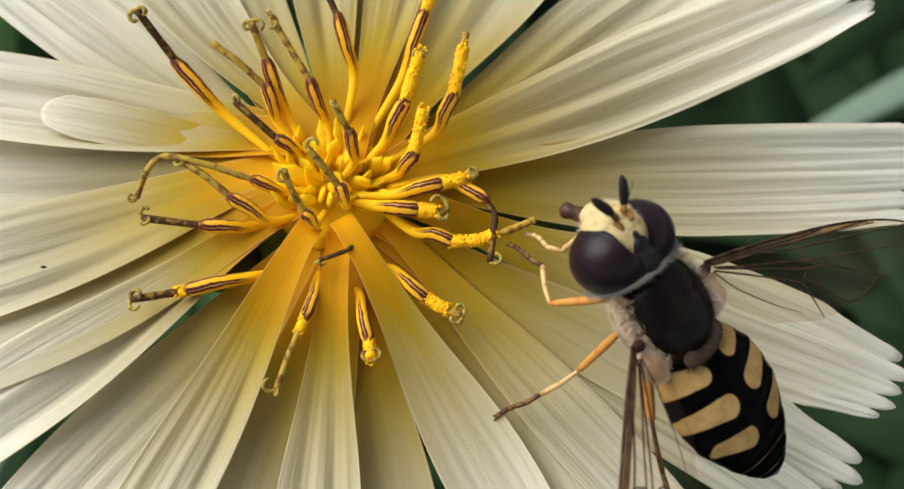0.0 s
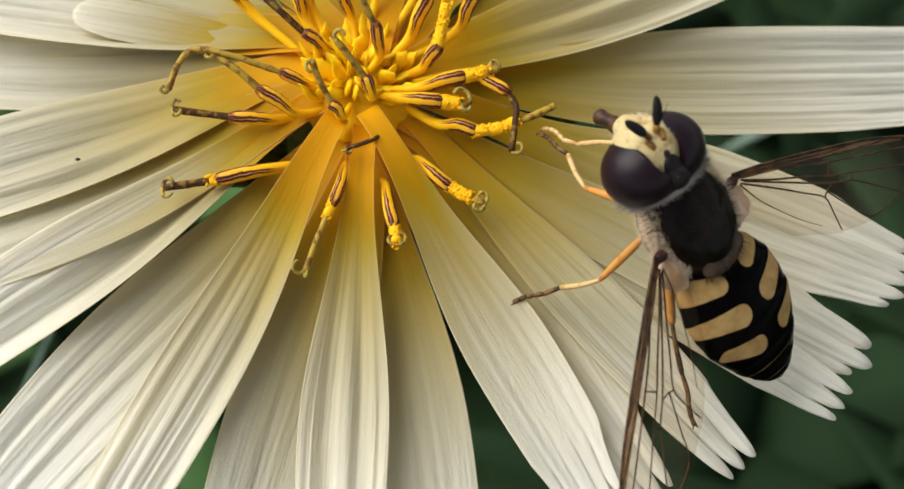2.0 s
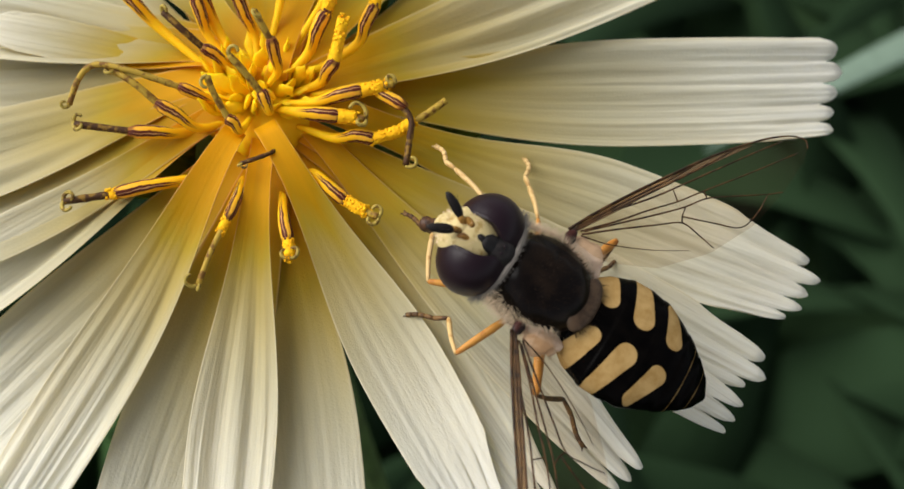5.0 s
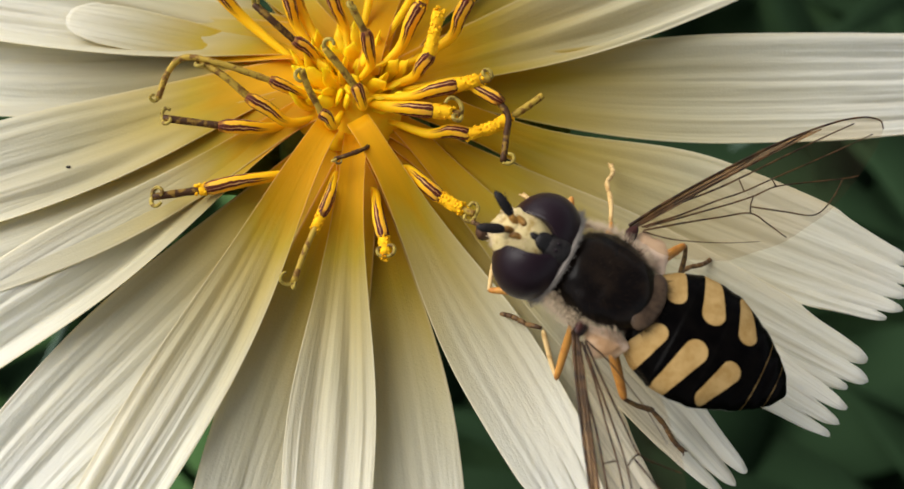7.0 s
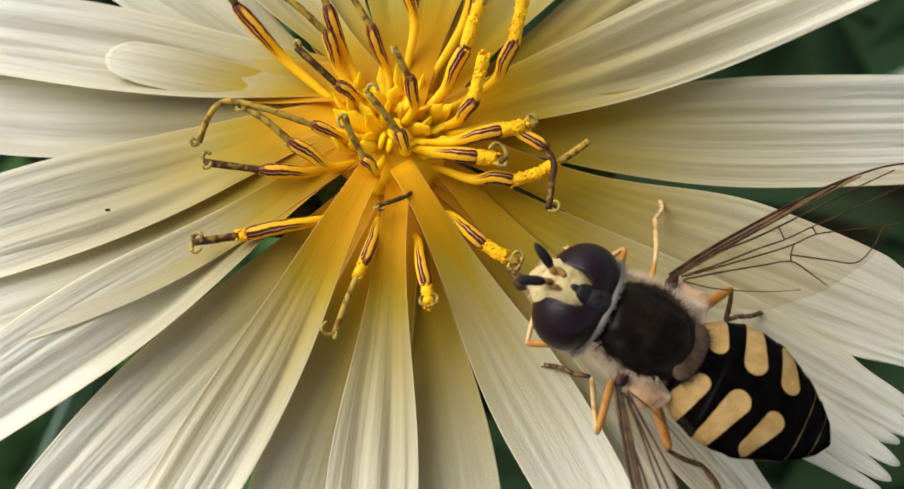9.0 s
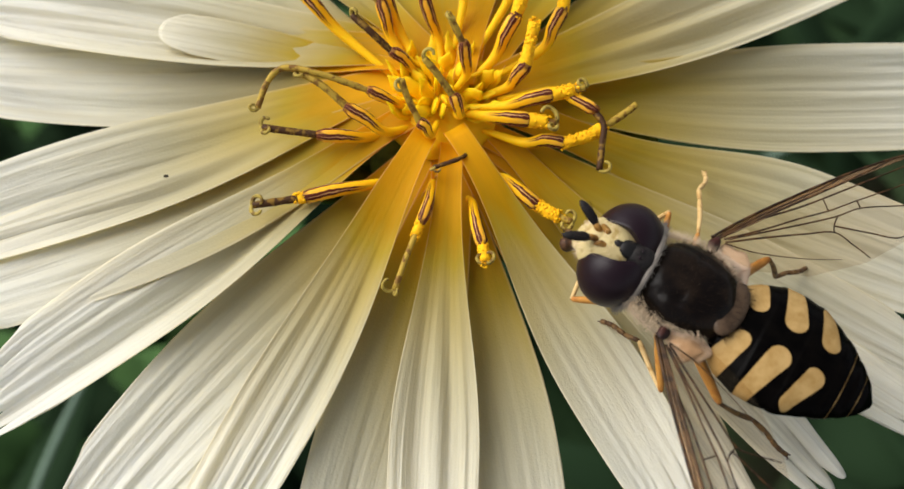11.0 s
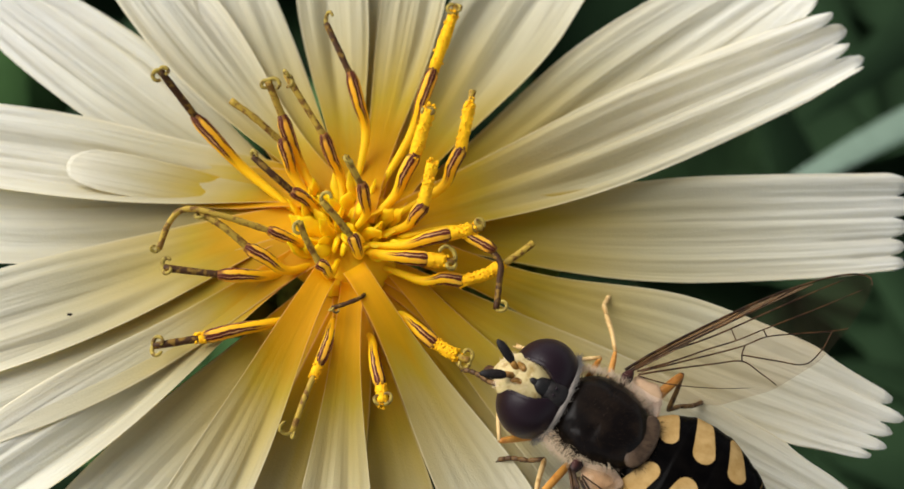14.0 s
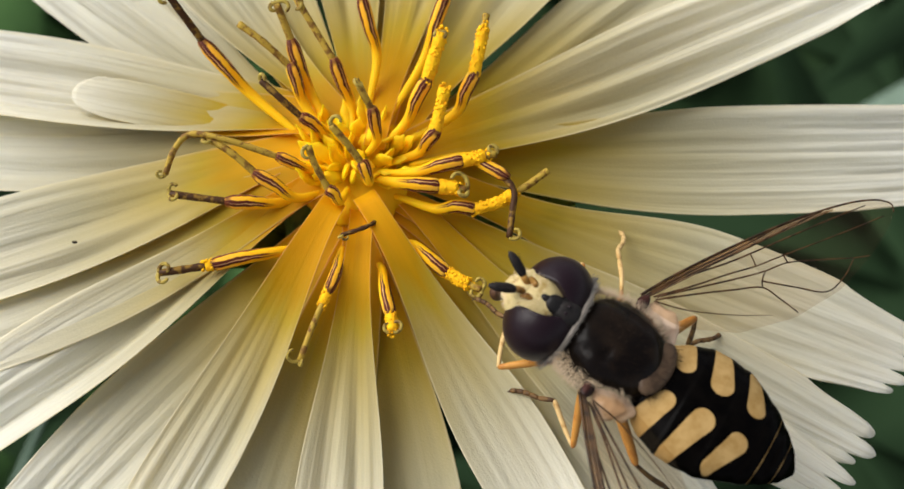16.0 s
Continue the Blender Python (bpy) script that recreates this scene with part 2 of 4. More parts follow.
def abdomen_material():
    """Glossy black with ochre-yellow lunules; the pigment's margin is stored per vertex as 'pattern'."""
    mat, nt, b = material("abdomen", rough=0.24, spec=0.022)
    att = nt.nodes.new("ShaderNodeAttribute")
    att.attribute_name = "pattern"
    n = noise_node(nt, coords(nt), 2600.0, 3.0)
    yellow = ramp(nt, n, [(0.35, (0.33, 0.20, 0.068)), (0.65, (0.44, 0.285, 0.112))])
    black = ramp(nt, n, [(0.35, (0.0012, 0.0010, 0.0010)), (0.65, (0.0026, 0.0021, 0.0018))])
    f = calc(nt, "ADD", att.outputs["Fac"], calc(nt, "MULTIPLY", calc(nt, "SUBTRACT", n, 0.5), 0.05))
    nt.links.new(mix(nt, ramp(nt, f, [(0.47, (0, 0, 0)), (0.53, (1, 1, 1))]), black, yellow), b.inputs["Base Color"])
    bumped(nt, b, n, 0.2, 0.00002)
    return mat


def wing_material():
    """A clear brownish film with a thin-film sheen."""
    mat, nt, b = material("wing membrane", (0.42, 0.34, 0.22), 0.5, 0.2)
    clear = nt.nodes.new("ShaderNodeBsdfTransparent")
    clear.inputs["Color"].default_value = (0.955, 0.925, 0.88, 1)
    n = noise_node(nt, coords(nt), 900.0, 3.0)
    both = nt.nodes.new("ShaderNodeMixShader")
    nt.links.new(calc(nt, "ADD", 0.004, calc(nt, "MULTIPLY", n, 0.012)), both.inputs[0])
    nt.links.new(clear.outputs[0], both.inputs[1])
    nt.links.new(b.outputs[0], both.inputs[2])
    gloss = nt.nodes.new("ShaderNodeBsdfGlossy")
    gloss.inputs["Color"].default_value = (1.0, 0.93, 0.78, 1)
    gloss.inputs["Roughness"].default_value = 0.30
    bump = nt.nodes.new("ShaderNodeBump")
    bump.inputs["Strength"].default_value, bump.inputs["Distance"].default_value = 0.5, 0.00004
    nt.links.new(n, bump.inputs["Height"])
    nt.links.new(bump.outputs["Normal"], gloss.inputs["Normal"])
    rim = nt.nodes.new("ShaderNodeFresnel")
    rim.inputs["IOR"].default_value = 1.45
    film = nt.nodes.new("ShaderNodeMixShader")
    nt.links.new(calc(nt, "MULTIPLY", rim.outputs[0], 0.02), film.inputs[0])
    nt.links.new(both.outputs[0], film.inputs[1])
    nt.links.new(gloss.outputs[0], film.inputs[2])
    nt.links.new(film.outputs[0], nt.nodes["Material Output"].inputs["Surface"])
    return mat


ABDOMEN = abdomen_material()
WING = wing_material()

GROUND, gnt, gb = material("meadow soil", rough=0.95, spec=0.1)
gc = coords(gnt)
g1 = noise_node(gnt, gc, 9.0, 4.0)
g2 = noise_node(gnt, gc, 60.0, 3.0)
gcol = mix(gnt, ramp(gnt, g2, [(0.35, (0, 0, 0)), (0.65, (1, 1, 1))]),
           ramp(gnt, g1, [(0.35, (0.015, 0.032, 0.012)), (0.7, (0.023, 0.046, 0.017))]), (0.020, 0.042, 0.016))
gnt.links.new(gcol, gb.inputs["Base Color"])
bumped(gnt, gb, g2, 0.6, 0.01)


def blade_material(name, a, b2):
    mat, nt, b = material(name, rough=0.85, spec=0.08)
    geo = nt.nodes.new("ShaderNodeNewGeometry")
    n = noise_node(nt, coords(nt), 300.0, 2.0)
    c = mix(nt, geo.outputs["Random Per Island"], a, b2)
    nt.links.new(mix(nt, calc(nt, "MULTIPLY", n, 0.4), c, (0.02, 0.04, 0.02)), b.inputs["Base Color"])
    return mat


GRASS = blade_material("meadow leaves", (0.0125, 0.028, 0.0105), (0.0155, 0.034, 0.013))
HERB = blade_material("herb leaves", (0.046, 0.105, 0.030), (0.066, 0.135, 0.040))
PALE_BLADE = blade_material("pale grass leaf", (0.19, 0.26, 0.20), (0.21, 0.29, 0.23))


# ---- mesh helpers ----
def mesh_of(name, bm, *mats, smooth=True):
    me = bpy.data.meshes.new(name)
    bm.to_mesh(me)
    bm.free()
    for m in mats:
        me.materials.append(m)
    if smooth:
        me.polygons.foreach_set("use_smooth", [True] * len(me.polygons))
    return me


def part(name, bm, mats, parent, label=""):
    """Links a bmesh, laid out in mm, as one mesh under a thing or a part."""
    bmesh.ops.scale(bm, vec=(MM, MM, MM), verts=bm.verts)
    ob = new(name, mesh_of(name, bm, *(mats if isinstance(mats, tuple) else (mats,))))
    ob.parent = parent
    return tagged(ob, label)


def sweep(bm, pts, radii, seg=10, slot=0, caps=True, squash=1.0):
    """A tube through pts with UVs: u round it, v along it."""
    uvl = bm.loops.layers.uv.verify()
    pts = [Vector(p) for p in pts]
    n = len(pts)
    rings, side = [], None
    for i, p in enumerate(pts):
        d = (pts[min(i + 1, n - 1)] - pts[max(i - 1, 0)]).normalized()
        if side is None:
            side = d.cross(Vector((0.13, 0.21, 1.0)))
        side = (side - d * side.dot(d)).normalized()
        up = d.cross(side)
        rings.append([bm.verts.new(p + radii[i] * (math.cos(a) * side + squash * math.sin(a) * up))
                      for a in (2 * math.pi * k / seg for k in range(seg))])
    for i in range(n - 1):
        for k in range(seg):
            f = bm.faces.new((rings[i][k], rings[i][(k + 1) % seg], rings[i + 1][(k + 1) % seg], rings[i + 1][k]))
            f.material_index = slot
            for loop, (u, v) in zip(f.loops, ((k, i), (k + 1, i), (k + 1, i + 1), (k, i + 1))):
                loop[uvl].uv = (u / seg, v / (n - 1))
    if caps:
        for ring, v in ((rings[0][::-1], 0.0), (rings[-1], 1.0)):
            f = bm.faces.new(ring)
            f.material_index = slot
            for loop in f.loops:
                loop[uvl].uv = (0.5, v)
    return rings


def curve_through(pts, steps=6):
    """Catmull-Rom points through the given ones."""
    p = [Vector(q) for q in pts]
    p = [2 * p[0] - p[1]] + p + [2 * p[-1] - p[-2]]
    out = []
    for i in range(1, len(p) - 2):
        for k in range(steps):
            t = k / steps
            a, b, c, d = p[i - 1], p[i], p[i + 1], p[i + 2]
            out.append(0.5 * (2 * b + (c - a) * t + (2 * a - 5 * b + 4 * c - d) * t * t + (3 * b - a - 3 * c + d) * t ** 3))
    out.append(p[-2])
    return out


def blob(bm, centre, radii, u=24, v=16, slot=0, turn=None, lump=0.0, scale=1.0):
    """A closed rounded body; lump: uneven surface."""
    m = Matrix.Translation(centre) @ (turn or Matrix()) @ Matrix.Diagonal((*radii, 1))
    made = bmesh.ops.create_uvsphere(bm, u_segments=u, v_segments=v, radius=1.0, matrix=m)["verts"]
    if lump:
        for w in made:
            w.co += (w.co - Vector(centre)) * lump * noise.noise(w.co * scale)
    for f in {f for w in made for f in w.link_faces}:
        f.material_index = slot
    return made


def hairs(bm, roots, length, thick, lean=(0, 0, 0), spread=0.35, rng=random, slot=0):
    """Tapered bristles from (point, normal) roots."""
    for p, nrm in roots:
        d = (nrm + Vector(lean) + Vector((rng.uniform(-1, 1), rng.uniform(-1, 1), rng.uniform(-1, 1))) * spread).normalized()
        long = length * rng.uniform(0.6, 1.25)
        s = d.cross(Vector((0.3, 0.2, 0.93))).normalized()
        u = d.cross(s)
        ring = [bm.verts.new(p - 0.03 * nrm + thick * (math.cos(a) * s + math.sin(a) * u)) for a in (0, 2.094, 4.189)]
        tip = bm.verts.new(p + d * long + Vector((0, 0, -0.06 * long)))
        for k in range(3):
            bm.faces.new((ring[k], ring[(k + 1) % 3], tip)).material_index = slot


def empty(name, x=0.0, y=0.0, z=0.0):
    ob = new(name)
    ob.empty_display_size = 0.003
    ob.matrix_world = pose(x, y, z)
    return ob


def smoothstep(a, b, x):
    t = min(1.0, max(0.0, (x - a) / (b - a)))
    return t * t * (3 - 2 * t)


# ---- setting: meadow floor far below the flower ----
GROUND_Z = -0.26


def build_ground():
    bm = bmesh.new()
    rings = [0.0, 0.1, 0.25, 0.5, 1, 3, 10, 40, 200]
    rng = random.Random(5)
    prev = None
    for r in rings[1:]:
        ring = [bm.verts.new((r * math.cos(a), r * math.sin(a), GROUND_Z + (rng.uniform(-0.006, 0.006) if r < 2 else 0)))
                for a in (2 * math.pi * k / 48 for k in range(48))]
        if prev is None:
            c = bm.verts.new((0, 0, GROUND_Z))
            for k in range(48):
                bm.faces.new((c, ring[k], ring[(k + 1) % 48]))
        else:
            for k in range(48):
                bm.faces.new((prev[k], ring[k], ring[(k + 1) % 48], prev[(k + 1) % 48]))
        prev = ring
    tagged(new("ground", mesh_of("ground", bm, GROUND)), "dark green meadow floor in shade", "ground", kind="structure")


def blade(bm, root, tip, width, sag, rng, steps=8):
    """A folded grass leaf from root to tip."""
    root, tip = Vector(root), Vector(tip)
    d = tip - root
    flat = Vector((d.y, -d.x, 0)).normalized() if d.xy.length > 1e-6 else Vector((1, 0, 0))
    flat = Matrix.Rotation(rng.uniform(-0.6, 0.6), 3, d.normalized()) @ flat
    nrm = flat.cross(d).normalized()
    rows = []
    for i in range(steps + 1):
        s = i / steps
        w = width * 0.5 * (0.55 + 0.45 * math.sin(math.pi * min(1, s * 1.3 + 0.25))) * (1 - s ** 4) + 0.0001
        c = root + d * s + Vector((0, 0, sag * math.sin(math.pi * s)))
        rows.append([bm.verts.new(c + flat * w * k + nrm * (abs(k) * w * 0.35) + nrm * o) for o in (0, -0.0003) for k in (-1, 0, 1)])
    for a, b in zip(rows, rows[1:]):
        for i, j in ((0, 1), (1, 2), (2, 5), (5, 4), (4, 3), (3, 0)):
            bm.faces.new((a[i], a[j], b[j], b[i]))


def build_meadow():
    rng = random.Random(11)
    bm = bmesh.new()
    for _ in range(520):
        r, a = 0.42 * math.sqrt(rng.random()), rng.uniform(0, 2 * math.pi)
        x, y = r * math.cos(a) + 0.02, r * math.sin(a) + 0.10
        h = rng.uniform(0.01, 0.06)
        lean, way = rng.uniform(0.05, 0.14), rng.uniform(0, 2 * math.pi)
        blade(bm, (x, y, GROUND_Z - 0.004), (x + lean * math.cos(way), y + lean * math.sin(way), GROUND_Z + h), rng.uniform(0.015, 0.045), 0.012, rng)
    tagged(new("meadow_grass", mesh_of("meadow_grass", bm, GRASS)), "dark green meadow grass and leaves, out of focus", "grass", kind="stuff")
    bm = bmesh.new()
    for _ in range(46):                      # a lighter herb on one side
        x, y = rng.uniform(-0.17, -0.045), rng.uniform(0.0, 0.19)
        lean, way = rng.uniform(0.03, 0.07), rng.uniform(0, 2 * math.pi)
        blade(bm, (x, y, GROUND_Z - 0.004), (x + lean * math.cos(way), y + lean * math.sin(way), GROUND_Z + rng.uniform(0.03, 0.07)), rng.uniform(0.02, 0.04), 0.015, rng)
    tagged(new("meadow_herb", mesh_of("meadow_herb", bm, HERB)), "mid-green broad-leaved meadow herb, out of focus", "herb", kind="stuff")
    for root, tip, width in (((0.215, 0.215, GROUND_Z - 0.004), (0.038, 0.0585, -0.100), 0.024),
                             ((-0.10, 0.02, GROUND_Z - 0.004), (-0.0275, 0.0165, -0.058), 0.0036)):
        bm = bmesh.new()
        blade(bm, root, tip, width, 0.012, rng, 16)
        leaf = tagged(new("grass_leaf", mesh_of("grass_leaf", bm, PALE_BLADE)), "pale grey-green grass leaf behind the flower, blurred", "grass leaf", "pale grass leaves")
        bm = bmesh.new()
        r0, way = Vector(root), Vector(tip) - Vector(root)
        sweep(bm, [(r0 + way * (k / 12) + Vector((0, 0, 0.012 * math.sin(math.pi * k / 12)))) / MM for k in range(13)], [0.45 - 0.028 * k for k in range(13)], 8)
        part("midrib", bm, PALE_BLADE, leaf)


build_ground()
build_meadow()


# ---- the flower head ----
flower = tagged(empty("flower"), "ivory-white composite flower head with yellow centre on a green stem", "flower")


def half_width(s, w, claw=1.25, tip=1.0):
    return w / 2 * (0.28 + 0.72 * math.sin(min(1.0, s / 0.62) * math.pi / 2) ** claw) * (1 - 0.28 * tip * max(0.0, (s - 0.62) / 0.38) ** 2)


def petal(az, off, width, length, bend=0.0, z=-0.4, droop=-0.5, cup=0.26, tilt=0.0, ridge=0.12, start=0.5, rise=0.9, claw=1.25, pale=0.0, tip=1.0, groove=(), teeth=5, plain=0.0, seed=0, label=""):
    """One strap-shaped ligule: az its direction, off its side offset at the claw, tilt its roll, the teeth at the tip; groove: place across it, width and depth of lengthwise folds."""
    rng = random.Random(seed * 7 + int(az * 10))
    bm = bmesh.new()
    uvl = bm.loops.layers.uv.verify()
    nu, nv = 44, 90
    a = radians(az)
    d, n = Vector((math.cos(a), math.sin(a), 0)), Vector((-math.sin(a), math.cos(a), 0))
    depth = [rng.uniform(0.70, 1.25) for _ in range(teeth + 1)]
    peak = [rng.uniform(-0.25, 0.25) for _ in range(teeth)]
    phase = rng.uniform(0, 6.28)
    wave_z, wave_p = rng.uniform(0.05, 0.16), rng.uniform(0, 6.28)
    top, low = [], []
    for i in range(nu + 1):
        s = (i / nu) ** 0.92
        hw = half_width(s, width, claw, tip)
        row_t, row_l = [], []
        for j in range(nv + 1):
            v = 2 * j / nv - 1
            q = (v + 1) / 2 * teeth
            k = min(teeth - 1, int(q))
            f = q - k
            side = abs(2 * f - 1)
            notch = depth[k if f < 0.5 else k + 1] * (0.42 * side ** 1.3 + 0.58 * side ** 5)
            cut = notch * (0.52 + 0.40 * tip) + 0.9 * tip * abs(v) ** 3 + peak[k]
            run = start + s * (length - start) - smoothstep(0.80, 1.0, s) * cut
            w = off + bend * s * s * length + hw * v
            drift = v + 0.10 * math.sin(2.0 * s + phase)
            fold = 0.9 * noise.noise(Vector((drift * 2.1 + phase * 9, 0.7 * s, seed))) + 0.75 * noise.noise(Vector((drift * 5.0 + phase * 5, 0.9 * s, seed + 40.0)))
            fold -= 0.42 * smoothstep(0.18, 0.6, s) * (abs(noise.noise(Vector((drift * 6.0 + phase, 0.9 * s, seed + 90.0)))) - 0.2)
            fold -= 0.20 * smoothstep(0.3, 0.7, s) * (abs(noise.noise(Vector((drift * 13.0 + phase, 1.6 * s, seed + 140.0)))) - 0.2)
            h = z + rise * math.exp(-((s - 0.02) / 0.26) ** 2) + droop * s * s + cup * hw * v * v * (0.6 + 0.4 * s)
            h += ridge * fold * smoothstep(0.08, 0.6, s) * (2 * hw / width) ** 1.5 + tilt * hw * v + wave_z * math.sin(5.0 * s + wave_p + v)
            h -= 0.07 * min(1.0, ridge / 0.12) * math.cos(math.pi * q) ** 8 * smoothstep(0.45, 1.0, s)
            h += 0.05 * smoothstep(0.62, 0.95, side) * smoothstep(0.93, 1.0, s)
            for at, wide, deep in groove:
                h -= deep * hw * math.exp(-((v - at - 0.05 * math.sin(4 * s + phase)) / wide) ** 2) * smoothstep(0.15, 0.5, s)
            p = d * run + n * w + Vector((0, 0, h))
            row_t.append(bm.verts.new(p))
            row_l.append(bm.verts.new(p - Vector((0, 0, 0.09 * (1 - 0.75 * abs(v) ** 4) * (1 - 0.6 * s ** 6)))))
        top.append(row_t)
        low.append(row_l)

    def face(vs, cs):
        fc = bm.faces.new(vs)
        for loop, (i, j) in zip(fc.loops, cs):
            loop[uvl].uv = (j / nv, (i / nu) ** 0.92)

    for i in range(nu):
        for j in range(nv):
            c = ((i, j), (i + 1, j), (i + 1, j + 1), (i, j + 1))
            face([top[x][y] for x, y in c], c)
            face([low[x][y] for x, y in c[::-1]], c[::-1])
    edge = [(i, 0) for i in range(nu)] + [(nu, j) for j in range(nv)] + [(i, nv) for i in range(nu, 0, -1)] + [(0, j) for j in range(nv, 0, -1)]
    for (i, j), (k, l) in zip(edge, edge[1:] + edge[:1]):
        face([top[i][j], low[i][j], low[k][l], top[k][l]], ((i, j), (i, j), (k, l), (k, l)))
    bmesh.ops.recalc_face_normals(bm, faces=bm.faces)
    ob = part("petal", bm, PETAL, flower, label)
    ob.color = (pale + 3.0, plain, 0, 1)      # where its white begins from the claw, part painted light; how free of lines
    return ob


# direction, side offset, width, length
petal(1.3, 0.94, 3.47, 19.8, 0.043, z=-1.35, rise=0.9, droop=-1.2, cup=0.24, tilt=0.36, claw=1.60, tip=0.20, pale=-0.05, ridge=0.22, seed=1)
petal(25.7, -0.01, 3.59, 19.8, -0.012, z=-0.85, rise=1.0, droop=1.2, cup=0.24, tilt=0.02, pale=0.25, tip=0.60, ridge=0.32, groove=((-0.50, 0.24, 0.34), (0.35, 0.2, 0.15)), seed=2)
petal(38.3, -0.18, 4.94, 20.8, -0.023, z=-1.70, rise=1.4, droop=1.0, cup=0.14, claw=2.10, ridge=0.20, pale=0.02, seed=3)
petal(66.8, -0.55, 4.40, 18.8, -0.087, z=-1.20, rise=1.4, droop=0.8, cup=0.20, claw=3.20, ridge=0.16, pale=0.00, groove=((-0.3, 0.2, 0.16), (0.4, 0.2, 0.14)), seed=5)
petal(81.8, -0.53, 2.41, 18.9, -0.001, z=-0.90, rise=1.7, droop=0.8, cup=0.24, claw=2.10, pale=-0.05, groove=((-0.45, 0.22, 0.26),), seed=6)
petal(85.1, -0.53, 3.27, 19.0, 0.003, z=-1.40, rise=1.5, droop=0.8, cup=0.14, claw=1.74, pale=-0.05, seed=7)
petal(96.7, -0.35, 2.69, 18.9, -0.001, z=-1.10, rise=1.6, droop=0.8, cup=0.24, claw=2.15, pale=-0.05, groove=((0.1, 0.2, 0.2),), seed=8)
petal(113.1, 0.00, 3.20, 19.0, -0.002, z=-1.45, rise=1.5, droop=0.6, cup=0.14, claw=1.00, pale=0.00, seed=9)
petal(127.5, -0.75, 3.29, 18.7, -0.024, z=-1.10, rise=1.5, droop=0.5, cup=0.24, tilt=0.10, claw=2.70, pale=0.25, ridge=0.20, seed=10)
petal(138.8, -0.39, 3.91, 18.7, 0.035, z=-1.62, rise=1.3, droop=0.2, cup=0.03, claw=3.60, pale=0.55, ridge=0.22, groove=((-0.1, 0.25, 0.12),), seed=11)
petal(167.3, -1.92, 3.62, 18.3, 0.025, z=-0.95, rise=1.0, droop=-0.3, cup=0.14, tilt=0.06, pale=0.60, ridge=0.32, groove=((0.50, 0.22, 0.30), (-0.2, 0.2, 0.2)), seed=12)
# added strap: its tanner colour stands in for shade on the petal below
petal(165.8, -1.20, 1.55, 10.4, 0.000, z=-0.79, rise=1.0, droop=0.05, cup=0.10, tip=0.30, start=1.2, ridge=0.05, pale=-0.75, teeth=1, plain=0.30, seed=30, label="short petal strap added as shade on a longer petal")
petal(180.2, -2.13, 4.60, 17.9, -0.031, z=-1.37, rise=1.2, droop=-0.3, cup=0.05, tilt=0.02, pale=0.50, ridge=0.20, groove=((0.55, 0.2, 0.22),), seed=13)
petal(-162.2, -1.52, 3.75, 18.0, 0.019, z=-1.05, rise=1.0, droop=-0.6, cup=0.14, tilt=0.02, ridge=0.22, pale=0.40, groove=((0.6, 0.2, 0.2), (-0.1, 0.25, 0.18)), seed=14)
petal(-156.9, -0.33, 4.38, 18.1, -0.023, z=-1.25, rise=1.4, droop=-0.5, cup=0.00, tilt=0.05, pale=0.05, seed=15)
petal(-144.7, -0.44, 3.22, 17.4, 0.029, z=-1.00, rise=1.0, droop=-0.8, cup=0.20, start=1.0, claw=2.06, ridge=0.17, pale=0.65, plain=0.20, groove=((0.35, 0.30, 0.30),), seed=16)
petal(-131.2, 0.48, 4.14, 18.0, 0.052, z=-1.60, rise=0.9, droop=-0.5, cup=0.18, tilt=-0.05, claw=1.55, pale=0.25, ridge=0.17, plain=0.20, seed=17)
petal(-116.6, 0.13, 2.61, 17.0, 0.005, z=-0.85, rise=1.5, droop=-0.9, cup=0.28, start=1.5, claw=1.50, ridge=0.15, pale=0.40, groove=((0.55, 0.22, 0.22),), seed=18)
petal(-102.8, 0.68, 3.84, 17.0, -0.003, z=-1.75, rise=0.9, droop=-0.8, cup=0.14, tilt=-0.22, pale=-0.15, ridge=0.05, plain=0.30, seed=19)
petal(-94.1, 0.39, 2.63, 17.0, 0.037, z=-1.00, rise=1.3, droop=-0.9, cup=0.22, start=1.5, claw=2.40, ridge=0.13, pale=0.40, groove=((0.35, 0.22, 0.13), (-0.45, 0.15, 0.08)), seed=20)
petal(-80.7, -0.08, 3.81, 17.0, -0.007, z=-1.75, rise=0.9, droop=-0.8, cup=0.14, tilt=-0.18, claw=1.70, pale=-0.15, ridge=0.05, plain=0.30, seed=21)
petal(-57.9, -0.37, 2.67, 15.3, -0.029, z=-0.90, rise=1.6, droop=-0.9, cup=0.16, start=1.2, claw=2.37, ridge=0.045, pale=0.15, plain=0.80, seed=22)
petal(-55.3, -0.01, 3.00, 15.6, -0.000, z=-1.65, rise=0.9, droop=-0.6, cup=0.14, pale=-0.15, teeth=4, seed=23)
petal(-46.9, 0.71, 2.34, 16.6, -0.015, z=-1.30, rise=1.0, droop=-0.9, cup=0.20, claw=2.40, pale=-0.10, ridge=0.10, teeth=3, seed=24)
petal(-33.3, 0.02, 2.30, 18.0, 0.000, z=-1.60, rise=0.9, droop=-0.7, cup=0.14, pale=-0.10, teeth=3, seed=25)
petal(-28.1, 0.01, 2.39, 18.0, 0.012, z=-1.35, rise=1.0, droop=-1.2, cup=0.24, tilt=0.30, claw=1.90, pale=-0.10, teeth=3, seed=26)
